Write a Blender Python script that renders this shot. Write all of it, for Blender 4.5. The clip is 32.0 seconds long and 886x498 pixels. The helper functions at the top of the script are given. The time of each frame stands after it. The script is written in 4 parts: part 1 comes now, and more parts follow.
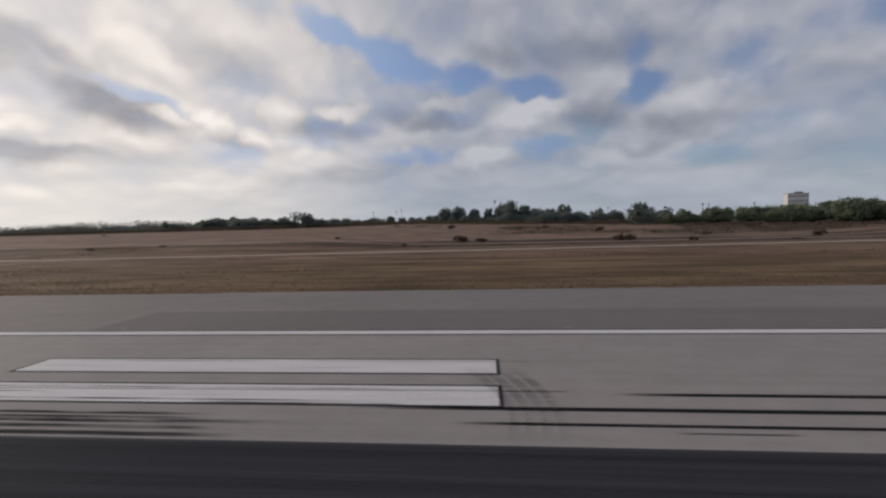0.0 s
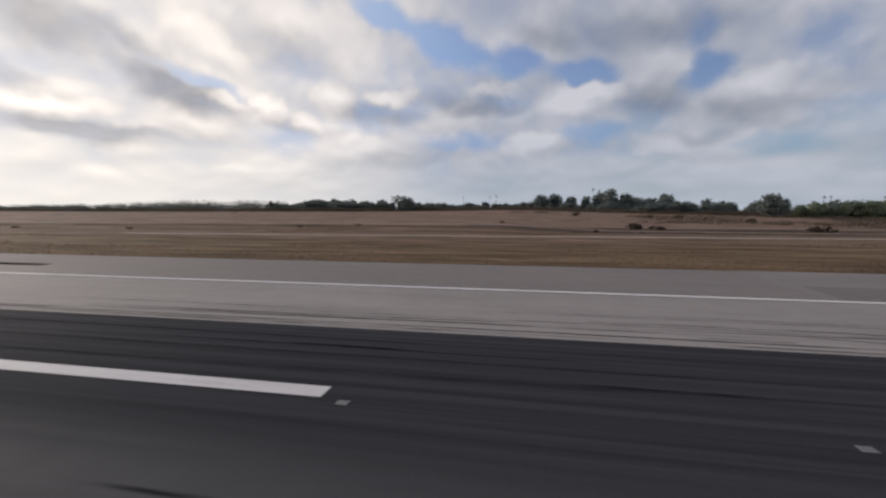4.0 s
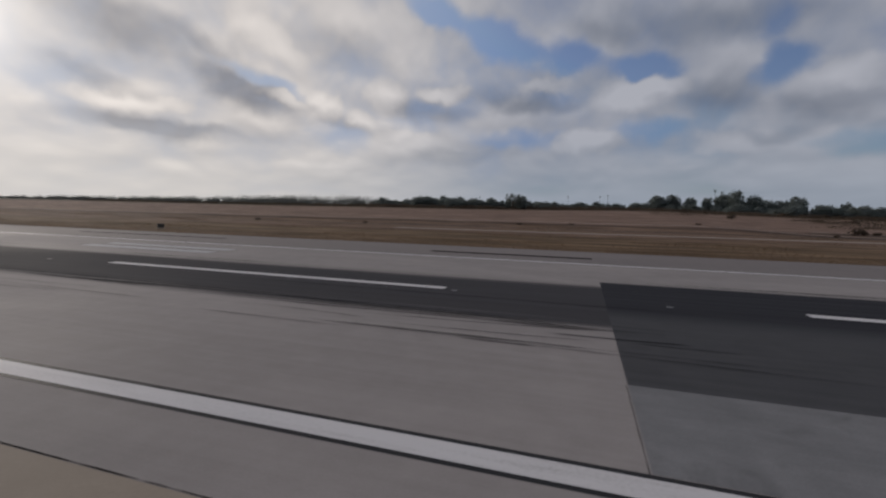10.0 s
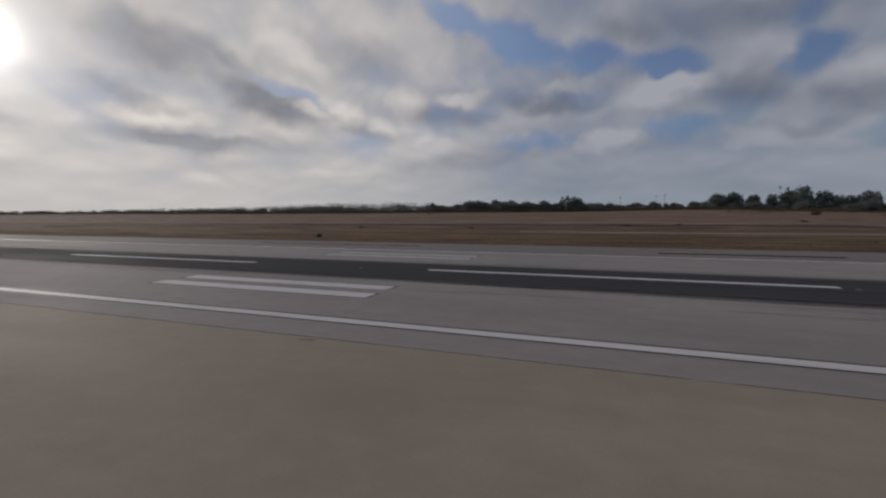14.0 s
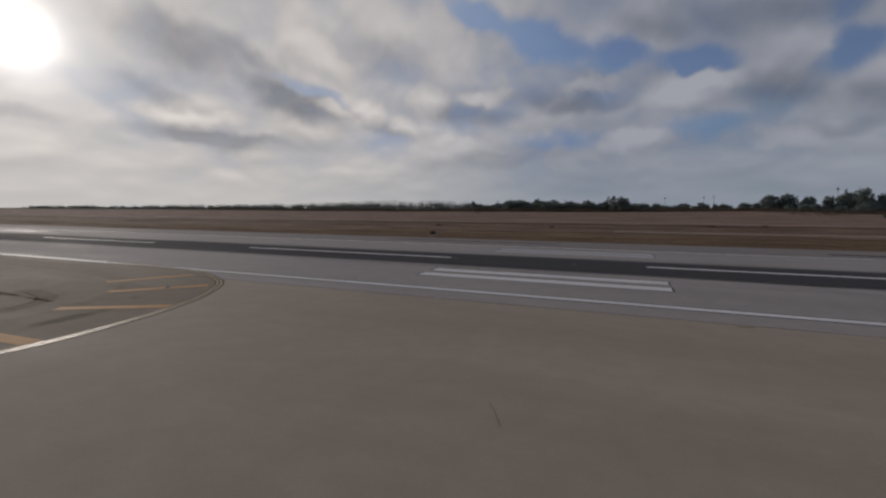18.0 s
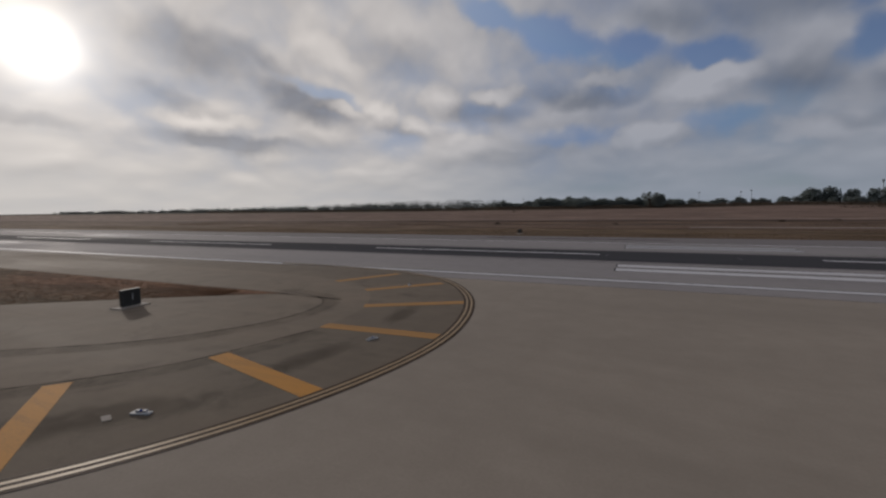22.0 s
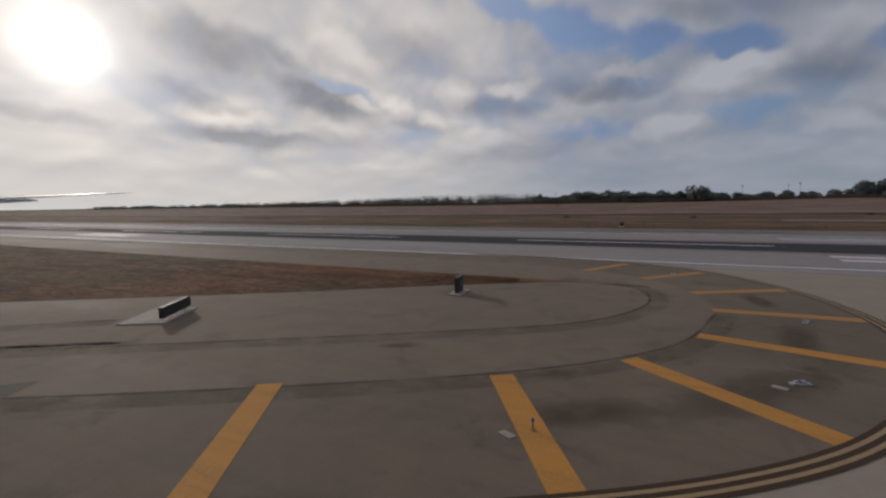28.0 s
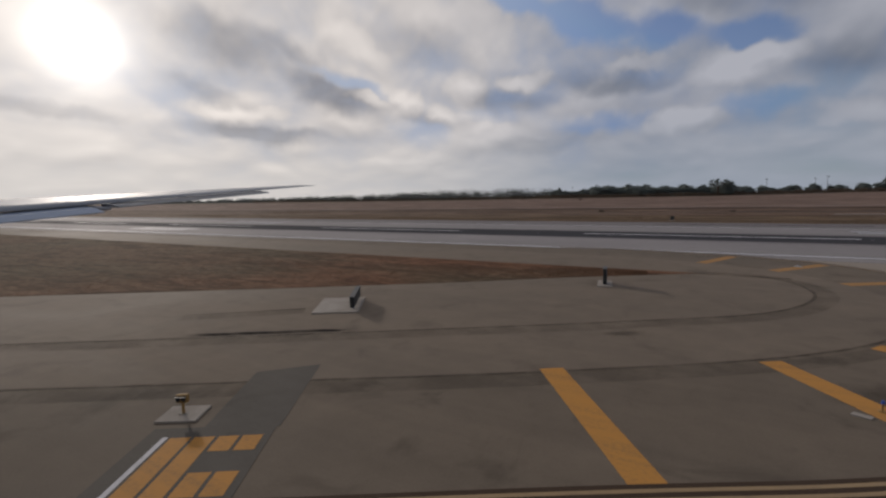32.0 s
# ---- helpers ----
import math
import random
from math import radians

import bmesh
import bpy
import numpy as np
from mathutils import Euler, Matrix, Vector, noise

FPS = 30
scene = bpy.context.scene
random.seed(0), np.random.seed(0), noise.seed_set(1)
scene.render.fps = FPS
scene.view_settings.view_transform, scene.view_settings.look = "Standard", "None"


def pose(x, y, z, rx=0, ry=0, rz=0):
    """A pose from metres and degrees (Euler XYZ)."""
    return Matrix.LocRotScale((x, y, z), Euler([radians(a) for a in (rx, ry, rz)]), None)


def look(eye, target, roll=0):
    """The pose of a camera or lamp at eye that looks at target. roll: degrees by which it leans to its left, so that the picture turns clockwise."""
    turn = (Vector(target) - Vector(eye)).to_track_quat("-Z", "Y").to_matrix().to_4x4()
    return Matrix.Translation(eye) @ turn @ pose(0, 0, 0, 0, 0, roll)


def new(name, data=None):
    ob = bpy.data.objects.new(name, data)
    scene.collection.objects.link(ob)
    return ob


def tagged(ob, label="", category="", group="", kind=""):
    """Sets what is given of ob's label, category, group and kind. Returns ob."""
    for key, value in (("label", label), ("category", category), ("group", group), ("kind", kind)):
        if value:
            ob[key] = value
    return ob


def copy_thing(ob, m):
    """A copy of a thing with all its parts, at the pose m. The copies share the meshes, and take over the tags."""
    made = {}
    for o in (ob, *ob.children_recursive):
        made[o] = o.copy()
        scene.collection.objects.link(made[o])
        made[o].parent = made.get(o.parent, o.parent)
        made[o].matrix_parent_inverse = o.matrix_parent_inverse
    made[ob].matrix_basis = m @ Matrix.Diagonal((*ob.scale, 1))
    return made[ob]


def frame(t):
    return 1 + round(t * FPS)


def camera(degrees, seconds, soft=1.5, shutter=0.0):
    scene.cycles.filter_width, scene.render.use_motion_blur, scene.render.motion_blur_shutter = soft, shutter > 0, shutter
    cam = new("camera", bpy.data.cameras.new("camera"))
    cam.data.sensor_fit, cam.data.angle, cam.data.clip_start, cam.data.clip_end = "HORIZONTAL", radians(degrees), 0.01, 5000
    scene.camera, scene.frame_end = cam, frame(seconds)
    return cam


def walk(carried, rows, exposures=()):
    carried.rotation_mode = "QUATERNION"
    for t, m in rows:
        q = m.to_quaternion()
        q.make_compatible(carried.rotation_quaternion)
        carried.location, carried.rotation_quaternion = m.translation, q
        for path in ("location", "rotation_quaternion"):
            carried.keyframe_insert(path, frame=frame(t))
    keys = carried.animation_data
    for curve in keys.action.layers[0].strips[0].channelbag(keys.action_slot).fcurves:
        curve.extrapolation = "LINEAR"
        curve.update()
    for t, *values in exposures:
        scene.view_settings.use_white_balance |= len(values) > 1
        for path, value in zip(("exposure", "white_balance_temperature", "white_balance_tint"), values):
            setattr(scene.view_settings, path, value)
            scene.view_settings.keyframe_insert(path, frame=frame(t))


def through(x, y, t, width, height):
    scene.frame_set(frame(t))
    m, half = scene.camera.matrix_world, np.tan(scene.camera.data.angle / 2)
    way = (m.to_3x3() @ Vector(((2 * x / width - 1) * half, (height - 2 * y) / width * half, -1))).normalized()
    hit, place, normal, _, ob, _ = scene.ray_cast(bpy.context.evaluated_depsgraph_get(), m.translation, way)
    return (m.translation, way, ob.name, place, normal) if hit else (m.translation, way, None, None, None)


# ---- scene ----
FOV = 90.52
EYE = 6.51
ROWS = [  # seconds, x, y, yaw, pitch, roll
    (0.0, -0.46, -4.29, 5.18, -3.40, 1.49),
    (0.5, -7.37, -5.26, 5.77, -3.83, 0.91),
    (1.0, -14.01, -6.29, 5.98, -3.64, 0.65),
    (1.5, -20.38, -7.41, 6.52, -3.73, 0.25),
    (2.0, -26.51, -8.64, 7.21, -3.71, 0.17),
    (2.5, -32.41, -9.95, 8.12, -3.85, 0.12),
    (3.0, -38.17, -11.31, 9.01, -3.89, 0.26),
    (3.5, -43.91, -12.70, 10.00, -4.45, 0.14),
    (5.5, -64.72, -18.92, 13.24, -6.03, -0.01),
    (6.0, -69.78, -20.60, 13.80, -5.66, 0.12),
    (6.5, -74.88, -22.31, 14.19, -5.41, -0.07),
    (7.0, -80.00, -24.02, 14.81, -5.53, -0.13),
    (7.5, -85.03, -25.67, 15.32, -5.70, -0.09),
    (8.0, -89.86, -27.24, 15.73, -5.72, -0.04),
    (8.5, -94.46, -28.77, 16.17, -5.80, -0.36),
    (9.0, -98.85, -30.29, 16.53, -5.86, -0.71),
    (9.5, -103.14, -31.84, 16.92, -5.97, -1.16),
    (10.0, -107.34, -33.43, 17.23, -5.51, -1.17),
    (10.5, -111.34, -35.02, 17.63, -5.80, -1.54),
    (11.0, -115.10, -36.54, 18.13, -6.34, -2.19),
    (11.5, -118.78, -37.93, 18.46, -6.54, -2.14),
    (12.0, -122.34, -39.22, 18.80, -5.99, -0.82),
    (12.5, -125.80, -40.55, 19.36, -5.55, 0.51),
    (13.0, -129.20, -41.96, 19.51, -5.53, 0.81),
    (13.5, -132.53, -43.41, 19.83, -5.28, 0.47),
    (14.0, -135.73, -44.89, 20.14, -4.95, 0.36),
    (14.5, -138.78, -46.37, 20.38, -5.00, 0.04),
    (16.5, -149.37, -51.75, 21.95, -4.95, -0.02),
    (17.0, -151.72, -53.02, 22.12, -4.97, 0.09),
    (17.5, -154.00, -54.29, 22.39, -4.93, -0.01),
    (18.0, -156.22, -55.58, 22.75, -5.12, -0.25),
    (18.5, -158.40, -56.85, 23.01, -5.08, -0.31),
    (19.0, -160.51, -58.02, 23.26, -4.79, 0.13),
    (19.5, -162.60, -59.11, 23.48, -4.87, 0.61),
    (20.0, -164.74, -60.13, 23.72, -4.85, 0.92),
    (20.5, -166.89, -61.09, 23.89, -4.93, 0.88),
    (21.0, -169.02, -62.05, 24.14, -5.08, 0.66),
    (21.5, -171.06, -63.02, 24.21, -5.08, 0.90),
    (22.0, -173.02, -64.00, 24.44, -5.20, 0.72),
    (22.5, -174.90, -64.96, 24.63, -5.18, 0.70),
    (23.0, -176.73, -65.91, 24.78, -5.27, 0.74),
    (23.5, -178.51, -66.85, 24.83, -5.29, 0.54),
    (24.0, -180.27, -67.77, 24.98, -5.37, 0.50),
    (24.5, -181.96, -68.69, 25.15, -5.38, 0.41),
    (25.0, -183.56, -69.62, 25.33, -5.38, 0.38),
    (25.5, -185.13, -70.54, 25.61, -5.50, 0.46),
    (27.5, -190.92, -73.70, 26.35, -5.86, 0.68),
    (28.0, -192.21, -74.45, 26.53, -5.89, 0.85),
    (28.5, -193.44, -75.18, 26.65, -6.01, 0.75),
    (29.0, -194.64, -75.88, 26.88, -6.05, 0.83),
    (29.5, -195.80, -76.54, 26.97, -6.10, 0.91),
    (30.0, -196.93, -77.19, 27.30, -6.26, 0.81),
    (30.5, -198.00, -77.83, 27.33, -6.32, 0.97),
    (31.0, -199.02, -78.42, 27.40, -6.38, 1.09),
    (31.5, -200.02, -78.99, 27.57, -6.53, 0.87),
    (32.0, -201.01, -79.54, 27.74, -6.57, 0.94),
]
cam = camera(FOV, 32.0, soft=2.4, shutter=0.2)
walk(cam, [(t, pose(x, y, EYE, 90 + p, r, w)) for t, x, y, w, p, r in ROWS],
     exposures=[(0.0, -0.10, 6540, 12.0), (1.5, 0.04, 6540, 12.0), (3.5, 0.09, 6540, 12.0), (6.0, 0.14, 6500, 12.0), (7.0, 0.10, 6480, 12.0), (8.0, -0.24, 6440, 12.0), (9.0, -0.25, 6420, 12.0), (10.0, -0.45, 6380, 12.0), (11.0, -0.48, 6360, 12.0), (12.0, -0.62, 6330, 12.0), (17.0, -0.69, 6350, 12.0), (25.0, -0.58, 6380, 12.0), (32.0, -0.42, 6420, 12.5)])

# ---- sun and sky ----
SUN_AZ, SUN_EL = -66.0, 15.5          # degrees from +y towards +x, and above the horizon
sun_dir = Vector((math.sin(radians(SUN_AZ)) * math.cos(radians(SUN_EL)), math.cos(radians(SUN_AZ)) * math.cos(radians(SUN_EL)), math.sin(radians(SUN_EL))))
sun = new("sun", bpy.data.lights.new("sun", "SUN"))
sun.data.energy, sun.data.angle, sun.data.color = 1.7, radians(2.5), (1.0, 0.9, 0.78)
sun.matrix_world = look(sun_dir * 100, (0, 0, 0))


class Nodes:
    """Short hand to wire a node tree."""

    def __init__(self, tree):
        self.tree = tree
        tree.nodes.clear()

    def add(self, kind):
        return self.tree.nodes.new(kind)

    def put(self, node, slot, value):
        if isinstance(value, bpy.types.NodeSocket):
            self.tree.links.new(value, node.inputs[slot])
        elif value is not None:
            node.inputs[slot].default_value = value

    def math(self, op, a, b=None, c=None, clamp=False):
        node = self.add("ShaderNodeMath")
        node.operation, node.use_clamp = op, clamp
        for i, value in enumerate((a, b, c)):
            self.put(node, i, value)
        return node.outputs[0]

    def vmath(self, op, a, b=None):
        node = self.add("ShaderNodeVectorMath")
        node.operation = op
        self.put(node, 0, a)
        self.put(node, 1, b)
        return node.outputs["Value"] if op in ("LENGTH", "DOT_PRODUCT") else node.outputs[0]

    def noise(self, vec, scale, detail=4.0, rough=0.55, distortion=0.0, color=False):
        node = self.add("ShaderNodeTexNoise")
        self.put(node, "Vector", vec)
        for slot, value in (("Scale", scale), ("Detail", detail), ("Roughness", rough), ("Distortion", distortion)):
            self.put(node, slot, value)
        return node.outputs["Color" if color else "Fac"]

    def mapping(self, vec, loc=(0, 0, 0), rot=(0, 0, 0), scale=(1, 1, 1), kind="POINT"):
        node = self.add("ShaderNodeMapping")
        node.vector_type = kind
        for slot, value in (("Vector", vec), ("Location", loc), ("Rotation", rot), ("Scale", scale)):
            self.put(node, slot, value)
        return node.outputs[0]

    def span(self, value, a, b, c=0.0, d=1.0, smooth=True):
        node = self.add("ShaderNodeMapRange")
        node.interpolation_type = "SMOOTHSTEP" if smooth else "LINEAR"
        for slot, x in (("Value", value), ("From Min", a), ("From Max", b), ("To Min", c), ("To Max", d)):
            self.put(node, slot, x)
        return node.outputs[0]

    def mix(self, fac, a, b, blend="MIX"):
        node = self.add("ShaderNodeMix")
        node.data_type, node.blend_type = "RGBA", blend
        self.put(node, 0, fac)
        for slot, x in ((6, a), (7, b)):
            self.put(node, slot, (*x, 1.0) if isinstance(x, tuple) and len(x) == 3 else x)
        return node.outputs[2]


world = bpy.data.worlds.new("sky")
world.use_nodes = True
scene.world = world
n = Nodes(world.node_tree)
way = n.add("ShaderNodeTexCoord").outputs["Generated"]
xyz = n.add("ShaderNodeSeparateXYZ")
n.put(xyz, 0, way)
sky = n.add("ShaderNodeTexSky")
sky.sky_type, sky.sun_disc, sky.sun_elevation, sky.sun_rotation = "NISHITA", False, radians(SUN_EL), radians(SUN_AZ)
sky.air_density, sky.dust_density, sky.ozone_density = 1.0, 1.6, 2.0
blue = n.mix(1.0, n.mix(1.0, sky.outputs[0], (0.118, 0.113, 0.132), "MULTIPLY"), (0.20, 0.315, 0.55), "DARKEN")
az = n.math("DEGREES", n.math("ARCTAN2", xyz.outputs[0], xyz.outputs[1]))
el = n.math("DEGREES", n.math("ARCSINE", xyz.outputs[2]))
flat = n.add("ShaderNodeCombineXYZ")
n.put(flat, 0, az), n.put(flat, 1, el)
# the cloud deck seen in perspective: rays met with a level sheet
up = n.math("ADD", n.math("MAXIMUM", xyz.outputs[2], 0.0), 0.10)
deck = n.add("ShaderNodeCombineXYZ")
n.put(deck, 0, n.math("DIVIDE", xyz.outputs[0], up)), n.put(deck, 1, n.math("DIVIDE", xyz.outputs[1], up))
deck = deck.outputs[0]
wob = n.vmath("MULTIPLY", n.vmath("SUBTRACT", n.noise(deck, 1.0, 2.0, 0.45, color=True), (0.5, 0.5, 0.5)), (3.0, 2.0, 0.0))
wob2 = n.vmath("MULTIPLY", n.vmath("SUBTRACT", n.noise(flat.outputs[0], 0.24, 3.0, 0.48, color=True), (0.5, 0.5, 0.5)), (4.0, 3.0, 0.0))
spot = n.vmath("ADD", flat.outputs[0], n.vmath("ADD", wob, wob2))


def lobes(rows):
    """Soft lobes in the sky: azimuth, elevation, half width, half height, tilt, weight."""
    total = None
    for a, e, w, h, tilt, weight in rows:
        r = n.vmath("LENGTH", n.mapping(spot, (a, e, 0), (0, 0, radians(tilt)), (w, h, 1), "TEXTURE"))
        lobe = n.span(r, 0.25, 1.35, weight, 0.0)
        total = lobe if total is None else n.math("ADD", total, lobe)
    return total


gaps = lobes([(-18.8, 22.9, 4.2, 1.7, -25, 1.0), (-11.0, 19.7, 6.0, 2.4, -20, 1.0), (-2.0, 17.6, 5.4, 2.1, -10, 1.0), (6.2, 16.2, 3.6, 1.6, 0, 0.95), (18.9, 14.8, 2.6, 2.0, 10, 0.95),
              (18.6, 18.6, 1.6, 2.1, 0, 0.4), (-38.5, 14.0, 5.6, 0.9, -18, 0.6), (-29.9, 8.0, 4.7, 3.0, -20, 0.55), (-20.9, 10.2, 4.2, 1.4, 0, 0.3), (-8.7, 8.8, 6.8, 1.6, -5, 0.6),
              (6.9, 9.3, 4.4, 1.4, 0, 0.6), (25.5, 7.0, 4.4, 1.6, 0, 0.6), (29.5, 15.8, 3.6, 3.6, 0, 0.6), (32.0, 9.0, 4.5, 2.2, 0, 0.45), (38.0, 18.0, 5.0, 3.0, 0, 0.6)])
dull = lobes([(-52.5, 17.2, 7.4, 2.7, -10, 0.75), (-54.9, 12.4, 4.5, 1.2, -12, 0.6), (-41.2, 12.7, 5.9, 2.0, -20, 0.95), (-49.9, 7.9, 8.4, 1.3, -3, 1.0), (-45.0, 17.1, 4.7, 1.2, -25, 0.4),
              (-19.8, 12.0, 6.0, 1.5, -5, 0.7), (-7.4, 13.3, 7.0, 1.4, -4, 0.75), (1.3, 19.8, 3.9, 1.7, -15, 0.35), (12.3, 19.7, 12.9, 2.2, -4, 0.5), (13.8, 12.5, 5.0, 2.5, 0, 0.55),
              (23.9, 11.0, 4.9, 1.8, 0, 0.5), (-15.9, 6.5, 5.8, 1.0, 0, 0.4), (-69.0, 9.4, 6.0, 1.1, 0, 0.6), (20.4, 8.4, 3.9, 1.0, 0, 0.35), (-29.9, 10.4, 4.0, 0.9, -20, 0.6),
              (-29.0, 18.5, 7.0, 2.4, -8, 0.35)])
puffs = lobes([(4.9, 13.5, 3.7, 1.9, 0, 1.0), (8.5, 14.3, 2.4, 1.1, 0, 0.5), (0.1, 8.0, 3.9, 1.2, 6, 0.8), (-24.4, 13.6, 2.4, 2.2, -50, 0.7), (-17.3, 14.2, 3.6, 1.1, 0, 0.8),
               (-37.4, 12.4, 2.4, 0.7, -10, 0.7), (-31.9, 12.2, 2.2, 1.2, -20, 0.7), (-27.7, 10.5, 1.8, 1.3, -20, 0.55), (-24.3, 20.2, 8.8, 3.0, -15, 0.45), (15.0, 7.4, 3.9, 1.1, 0, 0.5),
               (24.2, 13.4, 3.1, 1.4, 0, 0.5), (-32.6, 4.6, 5.9, 0.8, 0, 0.4), (-20.9, 8.7, 3.6, 1.1, 0, 0.45), (-52.5, 10.4, 5.3, 0.8, 0, 0.5), (-38.4, 18.3, 4.7, 1.7, -20, 0.4),
               (-3.9, 15.0, 3.5, 0.7, 0, 0.45)])


def billow(lift):
    """Heaped cloud: broad swells and rounded heads, smaller towards the horizon; lift looks that much higher."""
    v = n.math("MULTIPLY", n.math("LOGARITHM", n.math("ADD", n.math("MAXIMUM", n.math("ADD", el, lift), -3.0), 5.0), math.e), 21.0)
    p = n.add("ShaderNodeCombineXYZ")
    n.put(p, 0, az), n.put(p, 1, v)
    q = n.vmath("ADD", p.outputs[0], n.vmath("MULTIPLY", n.vmath("SUBTRACT", n.noise(p.outputs[0], 0.12, 2.0, 0.45, color=True), (0.5, 0.5, 0.5)), (5.0, 4.0, 0.0)))
    heads = n.add("ShaderNodeTexVoronoi")
    heads.feature, heads.voronoi_dimensions, heads.normalize = "SMOOTH_F1", "2D", True
    for slot, value in (("Vector", n.mapping(q, scale=(0.85, 1.0, 1))), ("Scale", 0.17), ("Detail", 1.0), ("Roughness", 0.4), ("Smoothness", 1.0)):
        n.put(heads, slot, value)
    swell = n.noise(n.mapping(q, scale=(0.85, 1.0, 1)), 0.07, 4.0, 0.45)
    return n.math("ADD", n.math("MULTIPLY", n.math("SUBTRACT", swell, 0.5), 1.5), n.math("MULTIPLY", n.math("SUBTRACT", 0.36, heads.outputs["Distance"]), 0.75))


rough = billow(0.0)
crest = n.math("SUBTRACT", rough, billow(1.0))          # lit heads against shaded bases
cover = n.math("ADD", n.math("SUBTRACT", n.math("ADD", 0.72, n.math("MULTIPLY", rough, 1.3)), gaps), n.math("MULTIPLY", puffs, 0.9))
cover = n.math("ADD", cover, n.math("MULTIPLY", n.math("SUBTRACT", n.noise(flat.outputs[0], 0.5, 5.0, 0.6, 0.4), 0.5), 0.35))
cover = n.span(cover, -0.08, 1.0)
near_sun = n.vmath("DOT_PRODUCT", n.vmath("NORMALIZE", way), tuple(sun_dir))
warm = n.span(near_sun, 0.46, 1.0)                    # broad brightening towards the veiled sun
shine = n.math("MAXIMUM", near_sun, 0.0)
halo = n.math("ADD", n.math("MULTIPLY", n.math("POWER", shine, 40.0), 0.15), n.math("ADD", n.math("MULTIPLY", n.math("POWER", shine, 220.0), 0.55), n.math("MULTIPLY", n.math("POWER", shine, 1200.0), 2.2)))
tone = n.math("ADD", n.math("SUBTRACT", n.math("ADD", n.math("ADD", n.math("MULTIPLY", rough, 0.35), n.math("MULTIPLY", crest, 0.75)), 0.60), n.math("MULTIPLY", dull, 0.5)), n.math("MULTIPLY", puffs, 0.42))
tone = n.span(tone, 0.14, 0.94, smooth=False)
shade = n.mix(tone, (0.178, 0.206, 0.262), (0.54, 0.555, 0.605))
shade_sun = n.mix(tone, (0.36, 0.355, 0.37), (1.12, 1.04, 0.95))
cloud = n.mix(warm, shade, shade_sun)
low = n.span(el, 0.0, 11.0, 1.0, 0.0)                  # pale air low over the land
blue = n.mix(n.math("MULTIPLY", warm, 0.75), blue, (0.62, 0.69, 0.80))    # milkier towards the sun
airy = n.mix(n.math("MULTIPLY", low, 0.78), n.mix(cover, blue, cloud), n.mix(warm, (0.39, 0.445, 0.515), (0.88, 0.84, 0.78)))
glow = n.mix(1.0, airy, n.mix(1.0, (1.0, 0.93, 0.82), halo, "MULTIPLY"), "ADD")
back = n.add("ShaderNodeBackground")
n.put(back, 0, glow), n.put(back, 1, 1.0)
n.put(n.add("ShaderNodeOutputWorld"), 0, back.outputs[0])

# ---- materials ----
def shader(name, gloss=0.5):
    m = bpy.data.materials.new(name)
    m.use_nodes = True
    k = Nodes(m.node_tree)
    b = k.add("ShaderNodeBsdfPrincipled")
    o = k.add("ShaderNodeOutputMaterial")
    k.put(o, 0, b.outputs[0])
    k.put(b, "Specular IOR Level", gloss)
    return m, k, b, o


def relief(k, b, height, strength, distance=0.02):
    bump = k.add("ShaderNodeBump")
    k.put(bump, "Height", height), k.put(bump, "Strength", strength), k.put(bump, "Distance", distance)
    k.put(b, "Normal", bump.outputs[0])


def place(k):
    return k.add("ShaderNodeNewGeometry").outputs["Position"]


def surface(name, dark, light, fine=8.0, coarse=0.25, stretch=(1, 1, 1), rough=0.85, bump=0.3, spots=None, metal=0.0, gloss=0.2):
    """A worn surface in two scales: fine grain and broad stains, at real-world size."""
    m, k, b, _ = shader(name, gloss)
    p = k.mapping(place(k), scale=stretch)
    g = k.noise(p, fine, 6.0, 0.65)
    s = k.noise(p, coarse, 5.0, 0.6, 0.4)
    t = k.math("ADD", k.math("MULTIPLY", g, 0.45), k.math("MULTIPLY", s, 0.75))
    col = k.mix(k.span(t, 0.35, 0.85), dark, light)
    if spots:
        tint, scale, lo, hi = spots
        col = k.mix(k.span(k.noise(place(k), scale, 5.0, 0.7), lo, hi), col, tint)
    k.put(b, "Base Color", col), k.put(b, "Metallic", metal)
    k.put(b, "Roughness", k.span(g, 0.2, 0.8, rough - 0.08, min(rough + 0.08, 1.0)))
    relief(k, b, g, bump)
    return m


